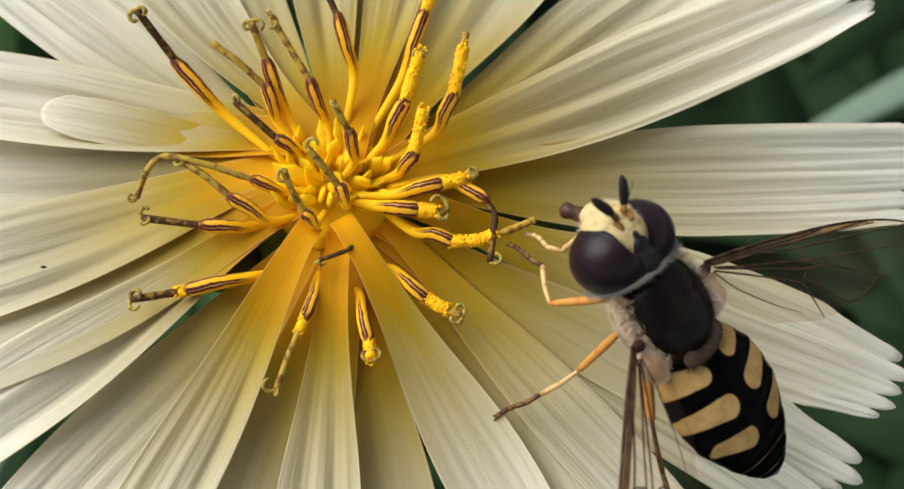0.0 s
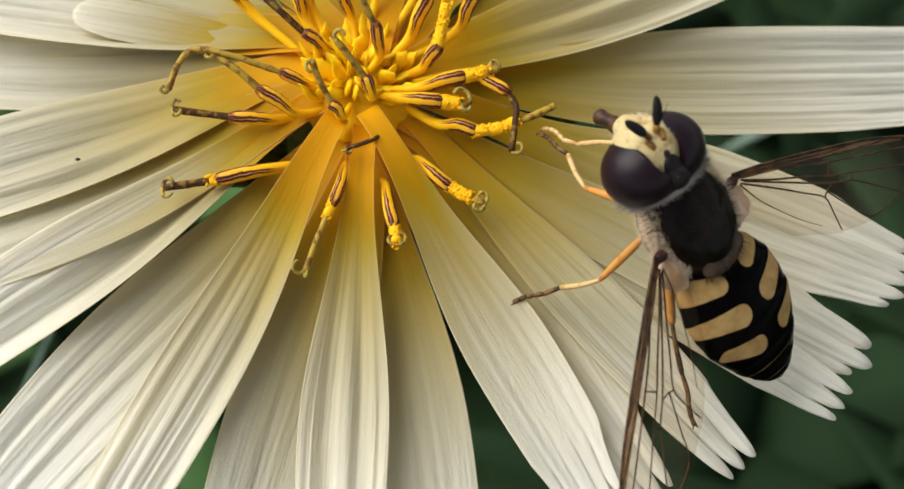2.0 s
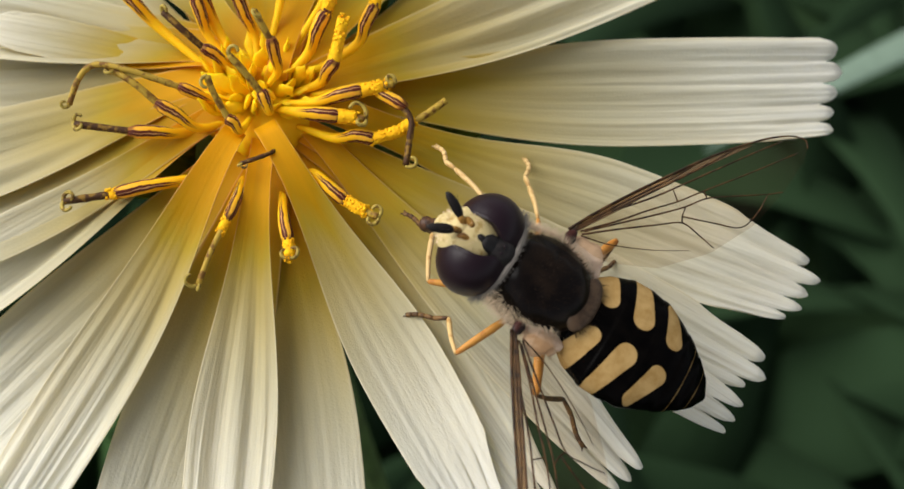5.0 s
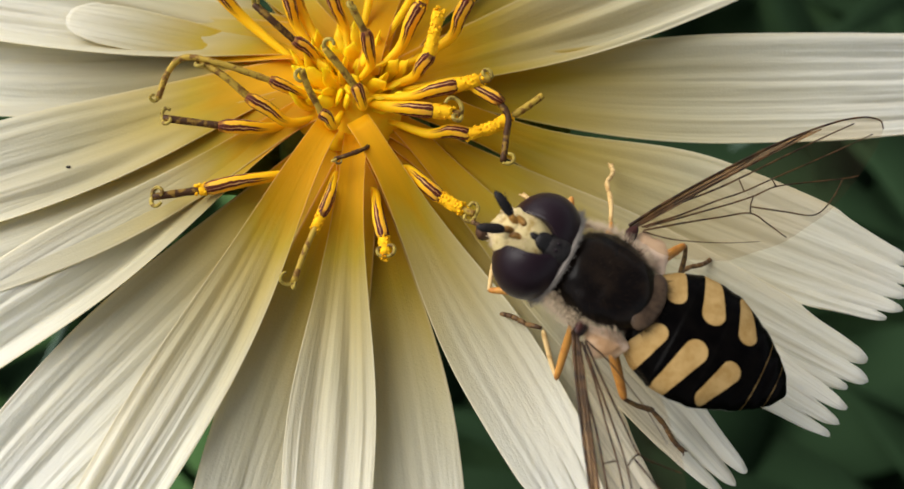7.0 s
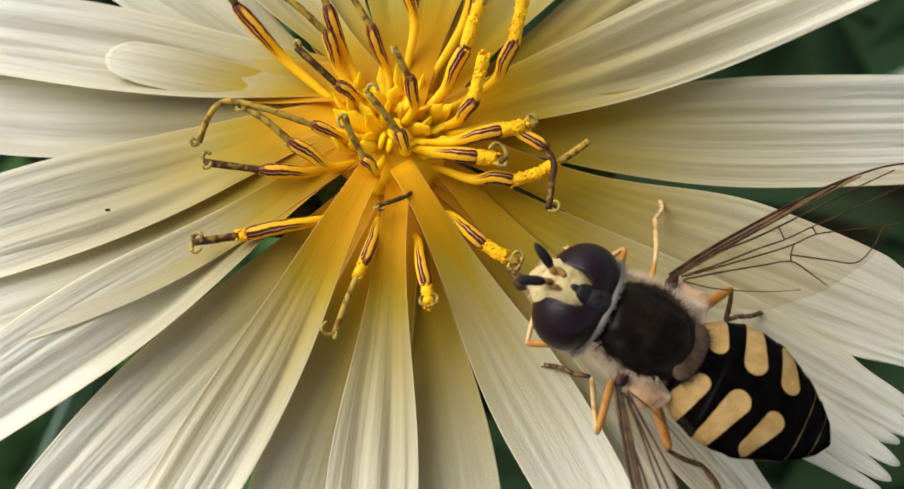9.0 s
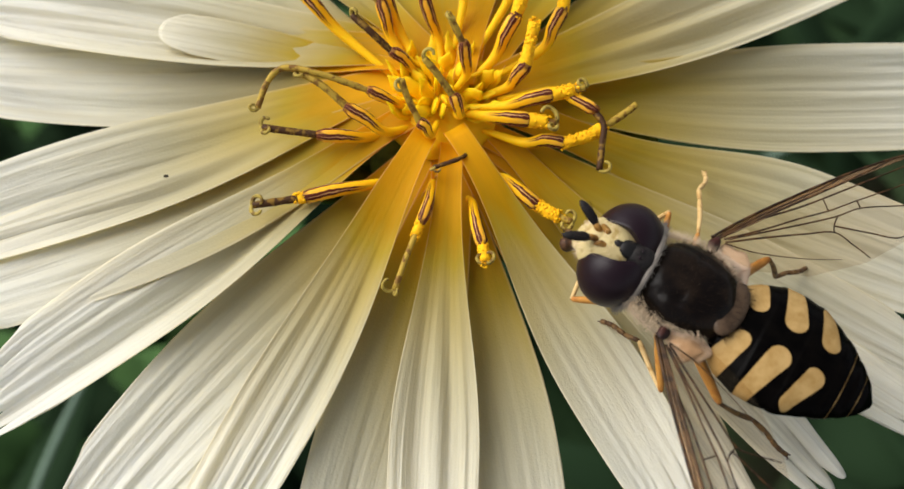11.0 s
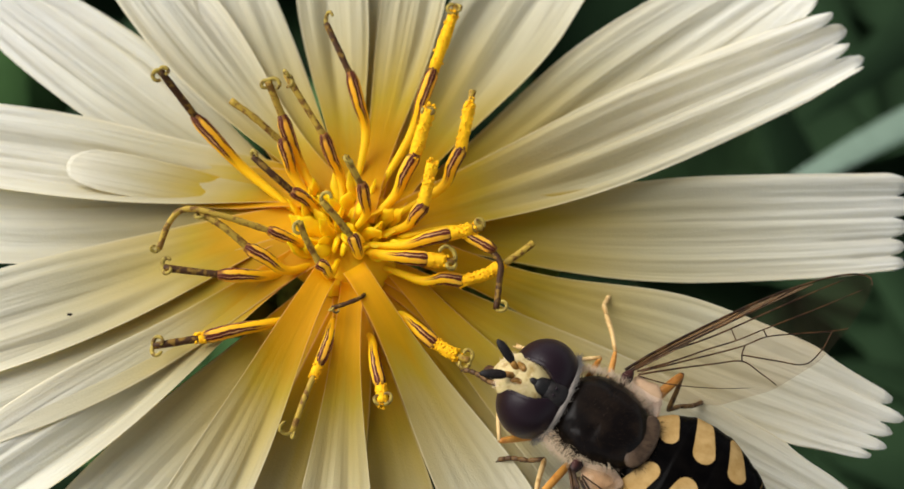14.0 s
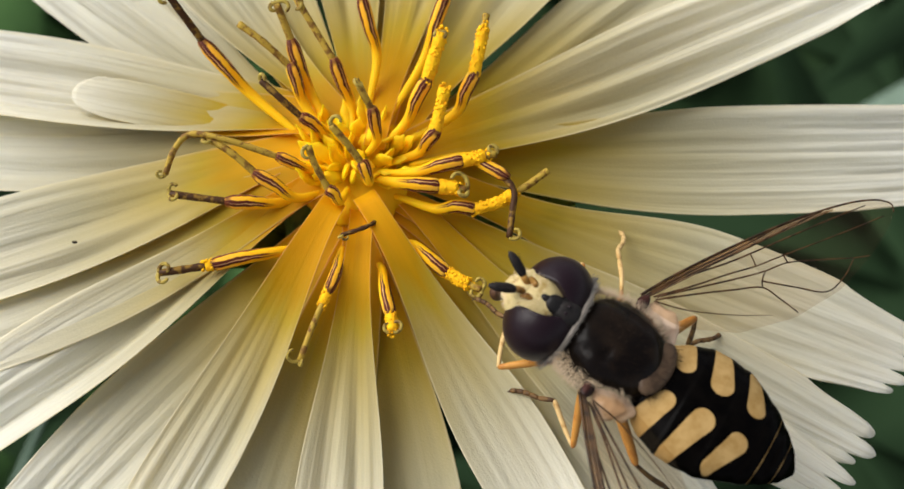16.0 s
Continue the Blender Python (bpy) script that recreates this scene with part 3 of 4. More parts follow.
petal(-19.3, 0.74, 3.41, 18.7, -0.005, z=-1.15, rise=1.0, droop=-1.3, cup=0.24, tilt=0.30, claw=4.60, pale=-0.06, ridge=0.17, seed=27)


def build_involucre():
    bm = bmesh.new()
    sweep(bm, [(0, 0, z) for z in (-8.1, -7.1, -5.6, -4.1, -2.8, -1.8, -1.3)], [0.7, 1.3, 2.0, 2.4, 2.6, 2.3, 1.4], 28)
    part("involucre", bm, BRACT, flower, "green cup of bracts under the petals")
    for k in range(13):
        az = radians(k * 27.7 + 223)
        bm = bmesh.new()
        d, n = Vector((math.cos(az), math.sin(az), 0)), Vector((-math.sin(az), math.cos(az), 0))
        rows = []
        for i in range(9):
            s = i / 8
            w = 0.95 * (1 - s ** 2.2) * (0.8 + 0.5 * s) + 0.03
            c = d * (2.0 + 5.2 * s) + Vector((0, 0, -4.0 + 1.7 * math.sin(1.5 * s)))
            rows.append([bm.verts.new(c + n * w * v + Vector((0, 0, 0.25 * abs(v) - o))) for o in (0.0, 0.18) for v in (-1, 0, 1)])
        for a, b in zip(rows, rows[1:]):
            for i, j in ((0, 1), (1, 2), (2, 5), (5, 4), (4, 3), (3, 0)):
                bm.faces.new((a[i], a[j], b[j], b[i]))
        part("bract", bm, BRACT, flower)
    bm = bmesh.new()
    ground = GROUND_Z / MM
    sweep(bm, curve_through([(0, 0, -7.1), (0.5, 0.6, -30), (3, 4, -110), (7, 6, ground - 3)], 10), [0.8] + [0.75] * 20 + [1.0] * 10, 14)
    part("stem", bm, STEM, flower, "slender green flower stem")


build_involucre()


def curl(centre_from, way, up, size, turns=1.0, steps=16):
    """Points of a recurved branch that starts at centre_from, heads along way and coils towards up."""
    p0, w, u = Vector(centre_from), Vector(way).normalized(), Vector(up).normalized()
    u = (u - w * u.dot(w)).normalized()
    pts, p, ang = [p0], p0.copy(), 0.0
    for k in range(steps):
        ang = turns * 2 * math.pi * ((k + 1) / steps) ** 1.25
        p = p + (w * math.cos(ang) + u * math.sin(ang)) * size * 4.2 / steps * (1 - 0.35 * k / steps)
        pts.append(p.copy())
    return pts


def floret(base, top, path=(), forks=(), pollen=0.0, thick=0.24, dark=False, seed=0, coil=0.24, rooted=0.5):
    """Striped anther tube from base to top, the style that leaves it along path, two recurved branches at its end, pollen on it."""
    rng = random.Random(seed * 13 + 5)
    thick *= 0.96
    base, top = Vector(base), Vector(top)
    way = (top - base).normalized()
    mid = (base + top) / 2 + Vector((0, 0, 0.10)) + way.cross(Vector((0, 0, 1))) * rng.uniform(-0.08, 0.08)
    root = Vector((base.x * rooted, base.y * rooted, base.z - 0.45))
    line = curve_through([root, base, mid, top], 6)
    bm = bmesh.new()
    n = len(line)
    sweep(bm, line, [thick * (0.40 + 0.52 * min(1, 1.5 * i / n)) if i < n - 2 else thick * (0.92 - 0.18 * (i - n + 3)) for i in range(n)], 15)
    tube = part("anther_tube", bm, ANTHER, flower)
    if not path:
        return tube
    line = curve_through([top - way * 0.2, *path], 7)
    bm = bmesh.new()
    sweep(bm, line, [thick * 0.47 * (1 + 0.18 * noise.noise(p * 6)) for p in line], 8)
    part("style", bm, STYLE_DARK if dark else STYLE, tube)
    end = line[-1]
    out = (line[-1] - line[-3]).normalized()
    for f in forks:
        f = Vector(f)
        go = (f - end)
        pts = curl(end, out * 0.35 + go.normalized(), go.normalized() * 0.2 - out + Vector((0, 0, 0.4)), coil * rng.uniform(0.7, 1.15) * max(0.8, go.length), rng.uniform(0.50, 0.90))
        bm = bmesh.new()
        m = len(pts)
        sweep(bm, pts, [thick * 0.30 * (1 - 0.30 * i / m) for i in range(m)], 7)
        part("stigma", bm, STIGMA, tube)
    if pollen > 0:
        bm = bmesh.new()
        count = max(2, int(len(line) * min(1, pollen)))
        for p in line[:count]:
            for _ in range(16):
                o = Vector((rng.gauss(0, 1), rng.gauss(0, 1), rng.gauss(0, 1))).normalized() * thick * 0.72
                r = rng.uniform(0.035, 0.065) * thick / 0.24
                made = bmesh.ops.create_icosphere(bm, subdivisions=1, radius=r, matrix=Matrix.Translation(p + o))["verts"]
                for w in made:
                    w.co += Vector((rng.uniform(-1, 1), rng.uniform(-1, 1), rng.uniform(-1, 1))) * 0.02
        sweep(bm, line[:count], [thick * 0.78 * (1 + 0.3 * noise.noise(p * 5)) for p in line[:count]], 9)
        part("pollen", bm, POLLEN, tube, "clumped orange-yellow pollen")
    return tube


# base, top of the tube, style path, branch ends
floret((-3.5, 2.8, .3), (-5.1, 4.1, 1.5), [(-6.0, 4.8, 3.0)], [(-6.6, 4.6, 3.1), (-5.7, 5.0, 3.3)], thick=0.28, dark=True, seed=1)
floret((-1.5, 2.5, .8), (-2.1, 3.7, 2.1), [(-2.5, 4.4, 3.0)], [(-3.1, 4.4, 3.0), (-2.0, 4.6, 3.1)], thick=0.27, seed=2)
floret((-1.7, 2.1, .8), (-2.1, 3.0, 1.8), [(-2.9, 3.4, 2.3), (-3.7, 3.9, 2.6)], thick=0.25, seed=3)
floret((-.2, 2.1, .8), (-.7, 2.9, 2.2), [(-1.9, 4.5, 3.2)], [(-1.3, 4.2, 3.2), (-2.0, 4.6, 3.4)], thick=0.25, seed=4)
floret((-1.0, .9, .8), (-1.7, 1.1, 1.6), [(-2.3, 1.5, 2.0), (-2.9, 2.0, 2.2)], [(-3.0, 2.2, 2.4)], thick=0.24, dark=True, seed=5)
floret((.6, 3.6, 1.2), (.1, 5.1, 2.6), [(-.4, 6.0, 3.0), (-.7, 6.6, 3.2)], [(-.8, 7.3, 3.4)], thick=0.25, dark=True, seed=6)
floret((2.1, 3.7, 1.0), (2.9, 5.6, 2.3), [(3.6, 7.4, 3.2)], [(3.1, 7.4, 3.3), (4.3, 7.2, 3.3)], pollen=0.95, thick=0.26, seed=7)
floret((1.6, 1.3, 1.0), (2.3, 2.1, 2.3), [(2.7, 3.3, 3.0)], [(2.3, 3.4, 3.1), (3.0, 3.2, 3.1)], pollen=1.0, thick=0.27, seed=8, coil=0.2)
floret((3.1, 1.6, 1.0), (3.8, 2.6, 2.0), [(4.0, 3.7, 2.6), (4.1, 4.2, 2.8)], pollen=0.6, thick=0.26, seed=9)
floret((2.0, .3, .8), (2.6, .5, 1.8), [(2.8, 1.7, 2.3)], pollen=1.0, thick=0.26, seed=10)
floret((.7, .5, 1.2), (.6, .9, 2.4), [(.3, 1.2, 2.8), (.1, 1.5, 3.0)], [(0.0, 1.0, 3.2)], thick=0.24, seed=11)
floret((.5, -.9, 1.0), (.3, -.5, 1.6), [(-.2, -.2, 2.2), (-.6, .1, 2.6)], [(-.7, .5, 2.9)], thick=0.24, seed=12)
floret((-.4, -1.5, .8), (-.8, -1.3, 1.2), [(-1.1, -.8, 1.8), (-1.3, -.4, 2.2)], [(-1.8, -.8, 2.3)], thick=0.23, seed=13)
floret((-1.8, -1.1, .3), (-3.1, -.6, 1.0), [(-3.8, -.1, 1.4), (-4.5, .3, 1.5)], [(-4.9, 0.1, 1.6)], thick=0.25, seed=14)
floret((-1.4, -.2, .5), (-2.4, -.1, 1.2), [(-3.9, .2, 1.6), (-5.0, .4, 1.6), (-5.5, 0.0, 1.4), (-5.8, -.7, 1.0)], [(-6.0, -.9, .8)], thick=0.22, seed=15)
floret((-2.4, -1.1, .0), (-4.0, -1.3, .4), [(-5.7, -1.1, .5)], [(-5.9, -.5, .7), (-5.7, -1.6, .5)], thick=0.26, dark=True, seed=16)
floret((-2.2, -2.6, -.4), (-4.5, -3.2, -.3), [(-5.9, -3.5, -.2)], [(-5.9, -2.8, .0), (-6.0, -4.2, -.3)], pollen=0.25, thick=0.26, dark=True, seed=17, rooted=0.86)
floret((-.33, -2.75, -.10), (-.69, -4.35, .15), [(-1.05, -5.4, .2), (-1.4, -6.4, -.1)], [(-2.2, -6.7, .0), (-1.4, -6.8, -.1)], pollen=0.3, thick=0.21, seed=18, rooted=0.9)
floret((.92, -3.3, -.35), (1.26, -5.04, -.05), [(1.3, -5.5, .0)], [(.5, -5.75, .1), (2.0, -5.6, .1)], pollen=1.0, thick=0.23, seed=19, coil=0.3, rooted=0.86)
floret((1.95, -2.6, .0), (3.0, -3.55, -.1), [(3.5, -3.85, -.05), (3.96, -4.09, .0)], [(4.47, -3.48, .2), (3.86, -4.89, -.2)], pollen=0.6, thick=0.26, seed=20, rooted=0.86)
floret((1.3, -.8, .8), (2.8, -1.0, .9), [(3.5, -1.1, .9)], [(3.5, .1, 1.2), (3.6, -1.8, .8)], pollen=0.8, thick=0.28, seed=21)
floret((1.9, -.5, .9), (3.5, -.2, 1.2), [(4.4, -.1, 1.4)], [(4.5, .3, 1.5)], pollen=0.8, thick=0.27, seed=22)
PULLED = floret((2.5, -1.44, .3), (3.89, -1.54, .4), [(4.49, -1.37, .6), (4.96, -1.12, .7), (5.49, -.79, .8), (6.03, -.39, .9)], pollen=0.55, thick=0.25, seed=23)
floret((3.4, .1, .9), (4.8, -.8, 1.1), [(4.95, -1.2, 1.0), (4.9, -1.8, .8), (4.8, -2.6, .6)], [(5.4, -2.8, .5)], thick=0.24, dark=True, seed=24)
floret((.75, -1.6, .1), (.72, -2.0, .55), [(.62, -2.25, .75), (.2, -2.5, .82), (-.3, -2.65, .75)], [(-.6, -2.9, .7), (-.1, -3.0, .6)], thick=0.15, dark=True, seed=25, coil=0.15)

def build_disc():
    """The crowded yellow middle: slender folded corollas of the inner florets, rising from a small hidden receptacle."""
    bm = bmesh.new()
    blob(bm, (0.0, 0.25, -0.55), (1.9, 1.8, 0.95), 48, 24, lump=0.12, scale=1.7)
    part("receptacle", bm, FLORET, flower, "low yellow middle under the florets")
    rng = random.Random(3)
    meshes = []
    for k in range(9):
        bm = bmesh.new()
        h = 0.7 + 0.09 * k
        bx, by = rng.uniform(-.22, .22) * h, rng.uniform(-.25, .25) * h
        line = curve_through([(0, 0, -0.3), (0.03, 0.02, h * 0.4), (bx * 0.6, by * 0.6, h * 0.75), (bx, by, h)], 4)
        n = len(line)
        wide = rng.uniform(0.16, 0.24)
        sweep(bm, line, [wide * (0.75 + 0.35 * math.sin(math.pi * i / (n - 1))) * (1 if i < n - 4 else 0.16 + 0.21 * (n - 1 - i)) for i in range(n)], 9, squash=rng.uniform(0.28, 0.45))
        for w in bm.verts:                   # the limp lobes fold over a little
            w.co += 0.035 * noise.noise_vector(w.co * 3.1 + Vector((k * 5.0, 0, 0)))
        bmesh.ops.scale(bm, vec=(MM, MM, MM), verts=bm.verts)
        meshes.append(mesh_of("corolla", bm, FLORET))
    for k in range(74):
        r, a = 1.75 * math.sqrt((k + 0.5) / 74), k * 2.39996 + rng.uniform(-0.1, 0.1)
        x, y = r * math.cos(a), r * math.sin(a)
        if y < -0.85 and abs(x) < 1.6 or y < -1.4:
            continue
        ob = new("corolla", meshes[int(rng.random() * 9)])
        ob.parent = flower
        lean = 10 + 26 * r + rng.uniform(-9, 9)
        m = Matrix.Rotation(a + rng.uniform(-0.2, 0.2), 4, "Z") @ Matrix.Rotation(radians(min(lean, 50)), 4, "Y") @ Matrix.Rotation(rng.uniform(-3, 3), 4, "Z")
        ob.matrix_local = Matrix.Translation((x * MM * 0.72, (y * 0.72 + 0.25) * MM, (0.30 - 0.16 * r) * MM)) @ m


build_disc()

# small dark speck lying on a petal
bm = bmesh.new()
blob(bm, (0, 0, 0), (0.09, 0.05, 0.05), 12, 8, lump=0.3, scale=9.0)
bmesh.ops.scale(bm, vec=(MM, MM, MM), verts=bm.verts)
speck = new("debris", mesh_of("debris", bm, GRIME))
speck.matrix_world = pose(-8.96 * MM, -1.95 * MM, -1.12 * MM)
tagged(speck, "tiny dark speck of debris lying on a white petal", "debris")


# ---- the hoverfly: y forward, x to its right, z up from the middle of the thorax ----
hoverfly = tagged(empty("hoverfly"), "black hoverfly with ochre-yellow abdominal spots feeding on the flower", "hoverfly")


def on_blob(centre, radii, count, rng, keep):
    out = []
    while len(out) < count:
        d = Vector((rng.gauss(0, 1), rng.gauss(0, 1), rng.gauss(0, 1))).normalized()
        if keep(d):
            p = Vector(centre) + Vector((d.x * radii[0], d.y * radii[1], d.z * radii[2]))
            out.append((p, Vector((d.x / radii[0], d.y / radii[1], d.z / radii[2])).normalized()))
    return out


def build_thorax():
    rng = random.Random(21)
    c, r = (0, 0, 0), (1.36, 1.58, 1.12)
    bm = bmesh.new()
    blob(bm, c, r, 48, 32, lump=0.05, scale=1.6)
    for w in bm.verts:                       # flattened back, a faint cross groove, shoulder calli
        if w.co.z > 0.85:
            w.co.z = 0.85 + (w.co.z - 0.85) * 0.45
        w.co.z -= 0.07 * math.exp(-((abs(w.co.x) - 0.74 - 0.10 * w.co.y) / 0.07) ** 2) * (w.co.z > 0.3)
        w.co.z -= 0.05 * math.exp(-((w.co.y - 0.1) / 0.12) ** 2) * (abs(w.co.x) > 0.5)
    thorax = part("thorax", bm, THORAX, hoverfly, "shiny dark brown thorax")
    bm = bmesh.new()
    hairs(bm, on_blob(c, (1.36, 1.58, 0.96), 1300, rng, lambda d: d.z > -0.1), 0.26, 0.009, (0, -0.25, 0), 0.5, rng)
    part("dark_hair", bm, HAIR_DARK, thorax)
    bm = bmesh.new()
    hairs(bm, on_blob(c, r, 420, rng, lambda d: abs(d.x) > 0.72 and d.z < 0.40 or d.z < -0.2 and rng.random() < 0.2), 0.34, 0.007, (0, 0, 0.1), 0.8, rng)
    for sx in (-1, 1):
        hairs(bm, on_blob((sx * 1.02, 0.12, 0.08), (0.46, 1.24, 0.52), 1300, rng, lambda d: d.x * sx > 0.15 and -0.5 < d.z < 0.75), 0.24, 0.006, (sx * 0.3, 0.05, 0.15), 0.45, rng)
    part("pale_hair", bm, HAIR_PALE, thorax)
    for side in (-1, 1):
        bm = bmesh.new()
        blob(bm, (side * 1.04, 0.0, -0.22), (0.40, 1.05, 0.50), 24, 16, lump=0.25, scale=2.5)
        part("flank", bm, PLEURON, thorax, "brown downy flank")
    bm = bmesh.new()
    blob(bm, (0, -1.26, 0.52), (0.90, 0.42, 0.17), 32, 20)
    part("scutellum", bm, SCUTELLUM, thorax, "dull brown translucent scutellum")
    bm = bmesh.new()
    hairs(bm, on_blob((0, -1.24, 0.48), (0.86, 0.38, 0.18), 130, rng, lambda d: d.y < -0.1), 0.32, 0.009, (0, -0.8, 0), 0.3, rng)
    part("scutellar_fringe", bm, HAIR_DARK, thorax)
    for side in (-1, 1):                     # pale squamae and dark wing sockets
        bm = bmesh.new()
        blob(bm, (side * 1.54, -0.62, 0.16), (0.44, 0.50, 0.13), 28, 18, lump=0.35, scale=3.5)
        blob(bm, (side * 1.38, -1.02, 0.02), (0.36, 0.32, 0.12), 20, 12, lump=0.45, scale=3.5)
        hairs(bm, on_blob((side * 1.52, -0.68, 0.16), (0.42, 0.52, 0.14), 160, rng, lambda d: d.z > -0.3), 0.24, 0.007, (side * 0.4, -0.3, 0), 0.5, rng)
        part("squama", bm, SQUAMA, thorax, "pale squama below the wing root")
        bm = bmesh.new()
        blob(bm, (side * 1.62, 0.0, 0.34), (0.26, 0.17, 0.11), 18, 12, lump=0.4, scale=4.0)
        part("wing_socket", bm, SOCKET, thorax)


def capsule(px, py, a, b, ra, rb):
    d = ((b[0] - a[0]) ** 2 + (b[1] - a[1]) ** 2)
    t = max(0.0, min(1.0, ((px - a[0]) * (b[0] - a[0]) + (py - a[1]) * (b[1] - a[1])) / d))
    return math.hypot(px - a[0] - t * (b[0] - a[0]), py - a[1] - t * (b[1] - a[1])) - (ra + (rb - ra) * t)


def build_abdomen():
    def at(y):
        ys = [-1.0, -1.3, -1.7, -2.3, -3.0, -3.6, -4.2, -4.75, -5.2, -5.6, -5.85]
        ws = [0.85, 1.25, 1.58, 1.82, 1.88, 1.78, 1.52, 1.20, 0.86, 0.50, 0.08]
        hs = [0.55, 0.66, 0.74, 0.80, 0.80, 0.76, 0.67, 0.55, 0.43, 0.29, 0.05]
        zs = [-0.30, -0.28, -0.26, -0.18, -0.12, -0.08, -0.06, -0.08, -0.12, -0.16, -0.20]
        return [float(np.interp(-y, [-v for v in ys], f)) for f in (ws, hs, zs)]
    bm = bmesh.new()
    mark = bm.verts.layers.float.new("pattern")
    nu, nv, rings = 150, 120, []
    for i in range(nu + 1):
        y = -1.0 - 4.85 * i / nu
        w, h, z = at(y)
        step = sum(0.030 * smoothstep(e + 0.10, e - 0.03, y) - 0.030 * smoothstep(e - 0.05, e - 0.9, y) for e in (-2.32, -3.45, -4.55, -5.15))
        ring = []
        for k in range(nv):
            a = 2 * math.pi * k / nv
            x, zz = (w + step) * math.cos(a), (h + step) * math.sin(a) * (1.0 if math.sin(a) > 0 else 0.8)
            v = bm.verts.new((x, y, z + zz))
            px = abs(x) if math.sin(a) > -0.25 else 9
            dist = min(capsule(px, y, (0.64, -1.86), (1.75, -1.42), 0.28, 0.38),
                       capsule(px, y, (0.62, -2.96), (1.75, -2.62), 0.34, 0.24),
                       capsule(px, y, (0.60, -4.05), (1.52, -3.70), 0.29, 0.19),
                       abs(y + 4.86) - 0.010, abs(y + 5.38) - 0.007)
            v[mark] = 0.5 - dist * 2.0
            ring.append(v)
        rings.append(ring)
    for a, b in zip(rings, rings[1:]):
        for k in range(nv):
            bm.faces.new((a[k], b[k], b[(k + 1) % nv], a[(k + 1) % nv]))
    bm.faces.new(rings[0])
    bm.faces.new(rings[-1][::-1])
    bmesh.ops.recalc_face_normals(bm, faces=bm.faces)
    part("abdomen", bm, ABDOMEN, hoverfly, "glossy black abdomen with three pairs of ochre spots")


NECK = (0.0, 1.55, -0.08)


def build_head():
    rng = random.Random(31)
    bm = bmesh.new()
    blob(bm, (0, 0.42, 0.0), (1.40, 0.52, 0.98), 36, 24)
    head = part("head", bm, SKULL, hoverfly, "large dark head with a cream-yellow face")
    for side in (-1, 1):
        bm = bmesh.new()
        blob(bm, (side * 0.45, 0.60, 0.10), (1.10, 1.00, 1.12), 110, 80)
        for w in bm.verts:                   # the flat inner side, along the straight margin of face and forehead
            inner = 0.26 + 0.34 * smoothstep(0.15, 1.10, w.co.y) + 0.10 * smoothstep(0.3, -0.6, w.co.z)
            if w.co.x * side < inner:
                w.co.x = side * (inner - 0.10 * smoothstep(inner, inner - 0.3, w.co.x * side))
        part("eye", bm, EYE, head, "dark purplish-brown compound eye")
        bm = bmesh.new()
        blob(bm, (side * 0.10, 0.40, 1.21), (0.05, 0.05, 0.05), 10, 8)
        part("ocellus", bm, EYE, head)
        # antenna: two short rusty joints, a dark flattened one with a bristle
        bm = bmesh.new()
        sweep(bm, [(side * 0.11, 1.58, 0.70), (side * 0.17, 1.74, 0.76), (side * 0.21, 1.84, 0.78)], [0.09, 0.10, 0.09], 10)
        sweep(bm, curve_through([(side * 0.21, 1.80, 0.78), (side * 0.32, 2.04, 0.82), (side * 0.44, 2.28, 0.82), (side * 0.55, 2.52, 0.78)], 4),
              [0.08, 0.11, 0.13, 0.14, 0.145, 0.145, 0.145, 0.14, 0.135, 0.125, 0.11, 0.08, 0.03], 12, slot=1, squash=0.75)
        sweep(bm, curve_through([(side * 0.30, 1.96, 0.92), (side * 0.42, 2.16, 1.08), (side * 0.56, 2.36, 1.16)], 4), [0.014, 0.013, 0.012, 0.011, 0.010, 0.009, 0.008, 0.006, 0.004], 6, slot=1)
        part("antenna", bm, (RUST, ANTENNA), head, "short black club-shaped antenna")
    bm = bmesh.new()
    blob(bm, (0, 0.94, 0.04), (0.90, 0.93, 1.00), 48, 36, lump=0.05, scale=2.0)
    blob(bm, (0, 1.74, -0.06), (0.34, 0.24, 0.30), 20, 14)
    blob(bm, (0, 1.52, 0.46), (0.44, 0.30, 0.34), 20, 14)
    blob(bm, (0, 1.62, -0.50), (0.36, 0.28, 0.30), 20, 14, lump=0.1, scale=4.0)
    face = part("face", bm, FACE, head, "cream-yellow downy face with a central knob")
    bm = bmesh.new()
    for sx in (-1, 1):
        blob(bm, (sx * 0.20, 1.42, 0.80), (0.11, 0.24, 0.13), 14, 10, turn=Matrix.Rotation(radians(-14 * sx), 4, "Z"), lump=0.5, scale=6.0)
    part("antenna_base", bm, RUST, face, "rust-brown marks round the antennae")
    bm = bmesh.new()
    blob(bm, (0, 0.32, 0.94), (0.40, 0.46, 0.30), 24, 16)
    blob(bm, (0, 0.66, 1.00), (0.27, 0.36, 0.17), 20, 14)
    blob(bm, (0, 1.00, 0.96), (0.12, 0.20, 0.12), 16, 12)
    part("vertex", bm, SKULL, head, "black triangle between the eyes")
    bm = bmesh.new()
    hairs(bm, on_blob((0, 0.94, 0.04), (0.89, 0.92, 0.99), 420, rng, lambda d: d.y > 0.2 and abs(d.x) < 0.62), 0.17, 0.008, (0, 0, 0.2), 0.4, rng)
    part("face_down", bm, HAIR_PALE, face)
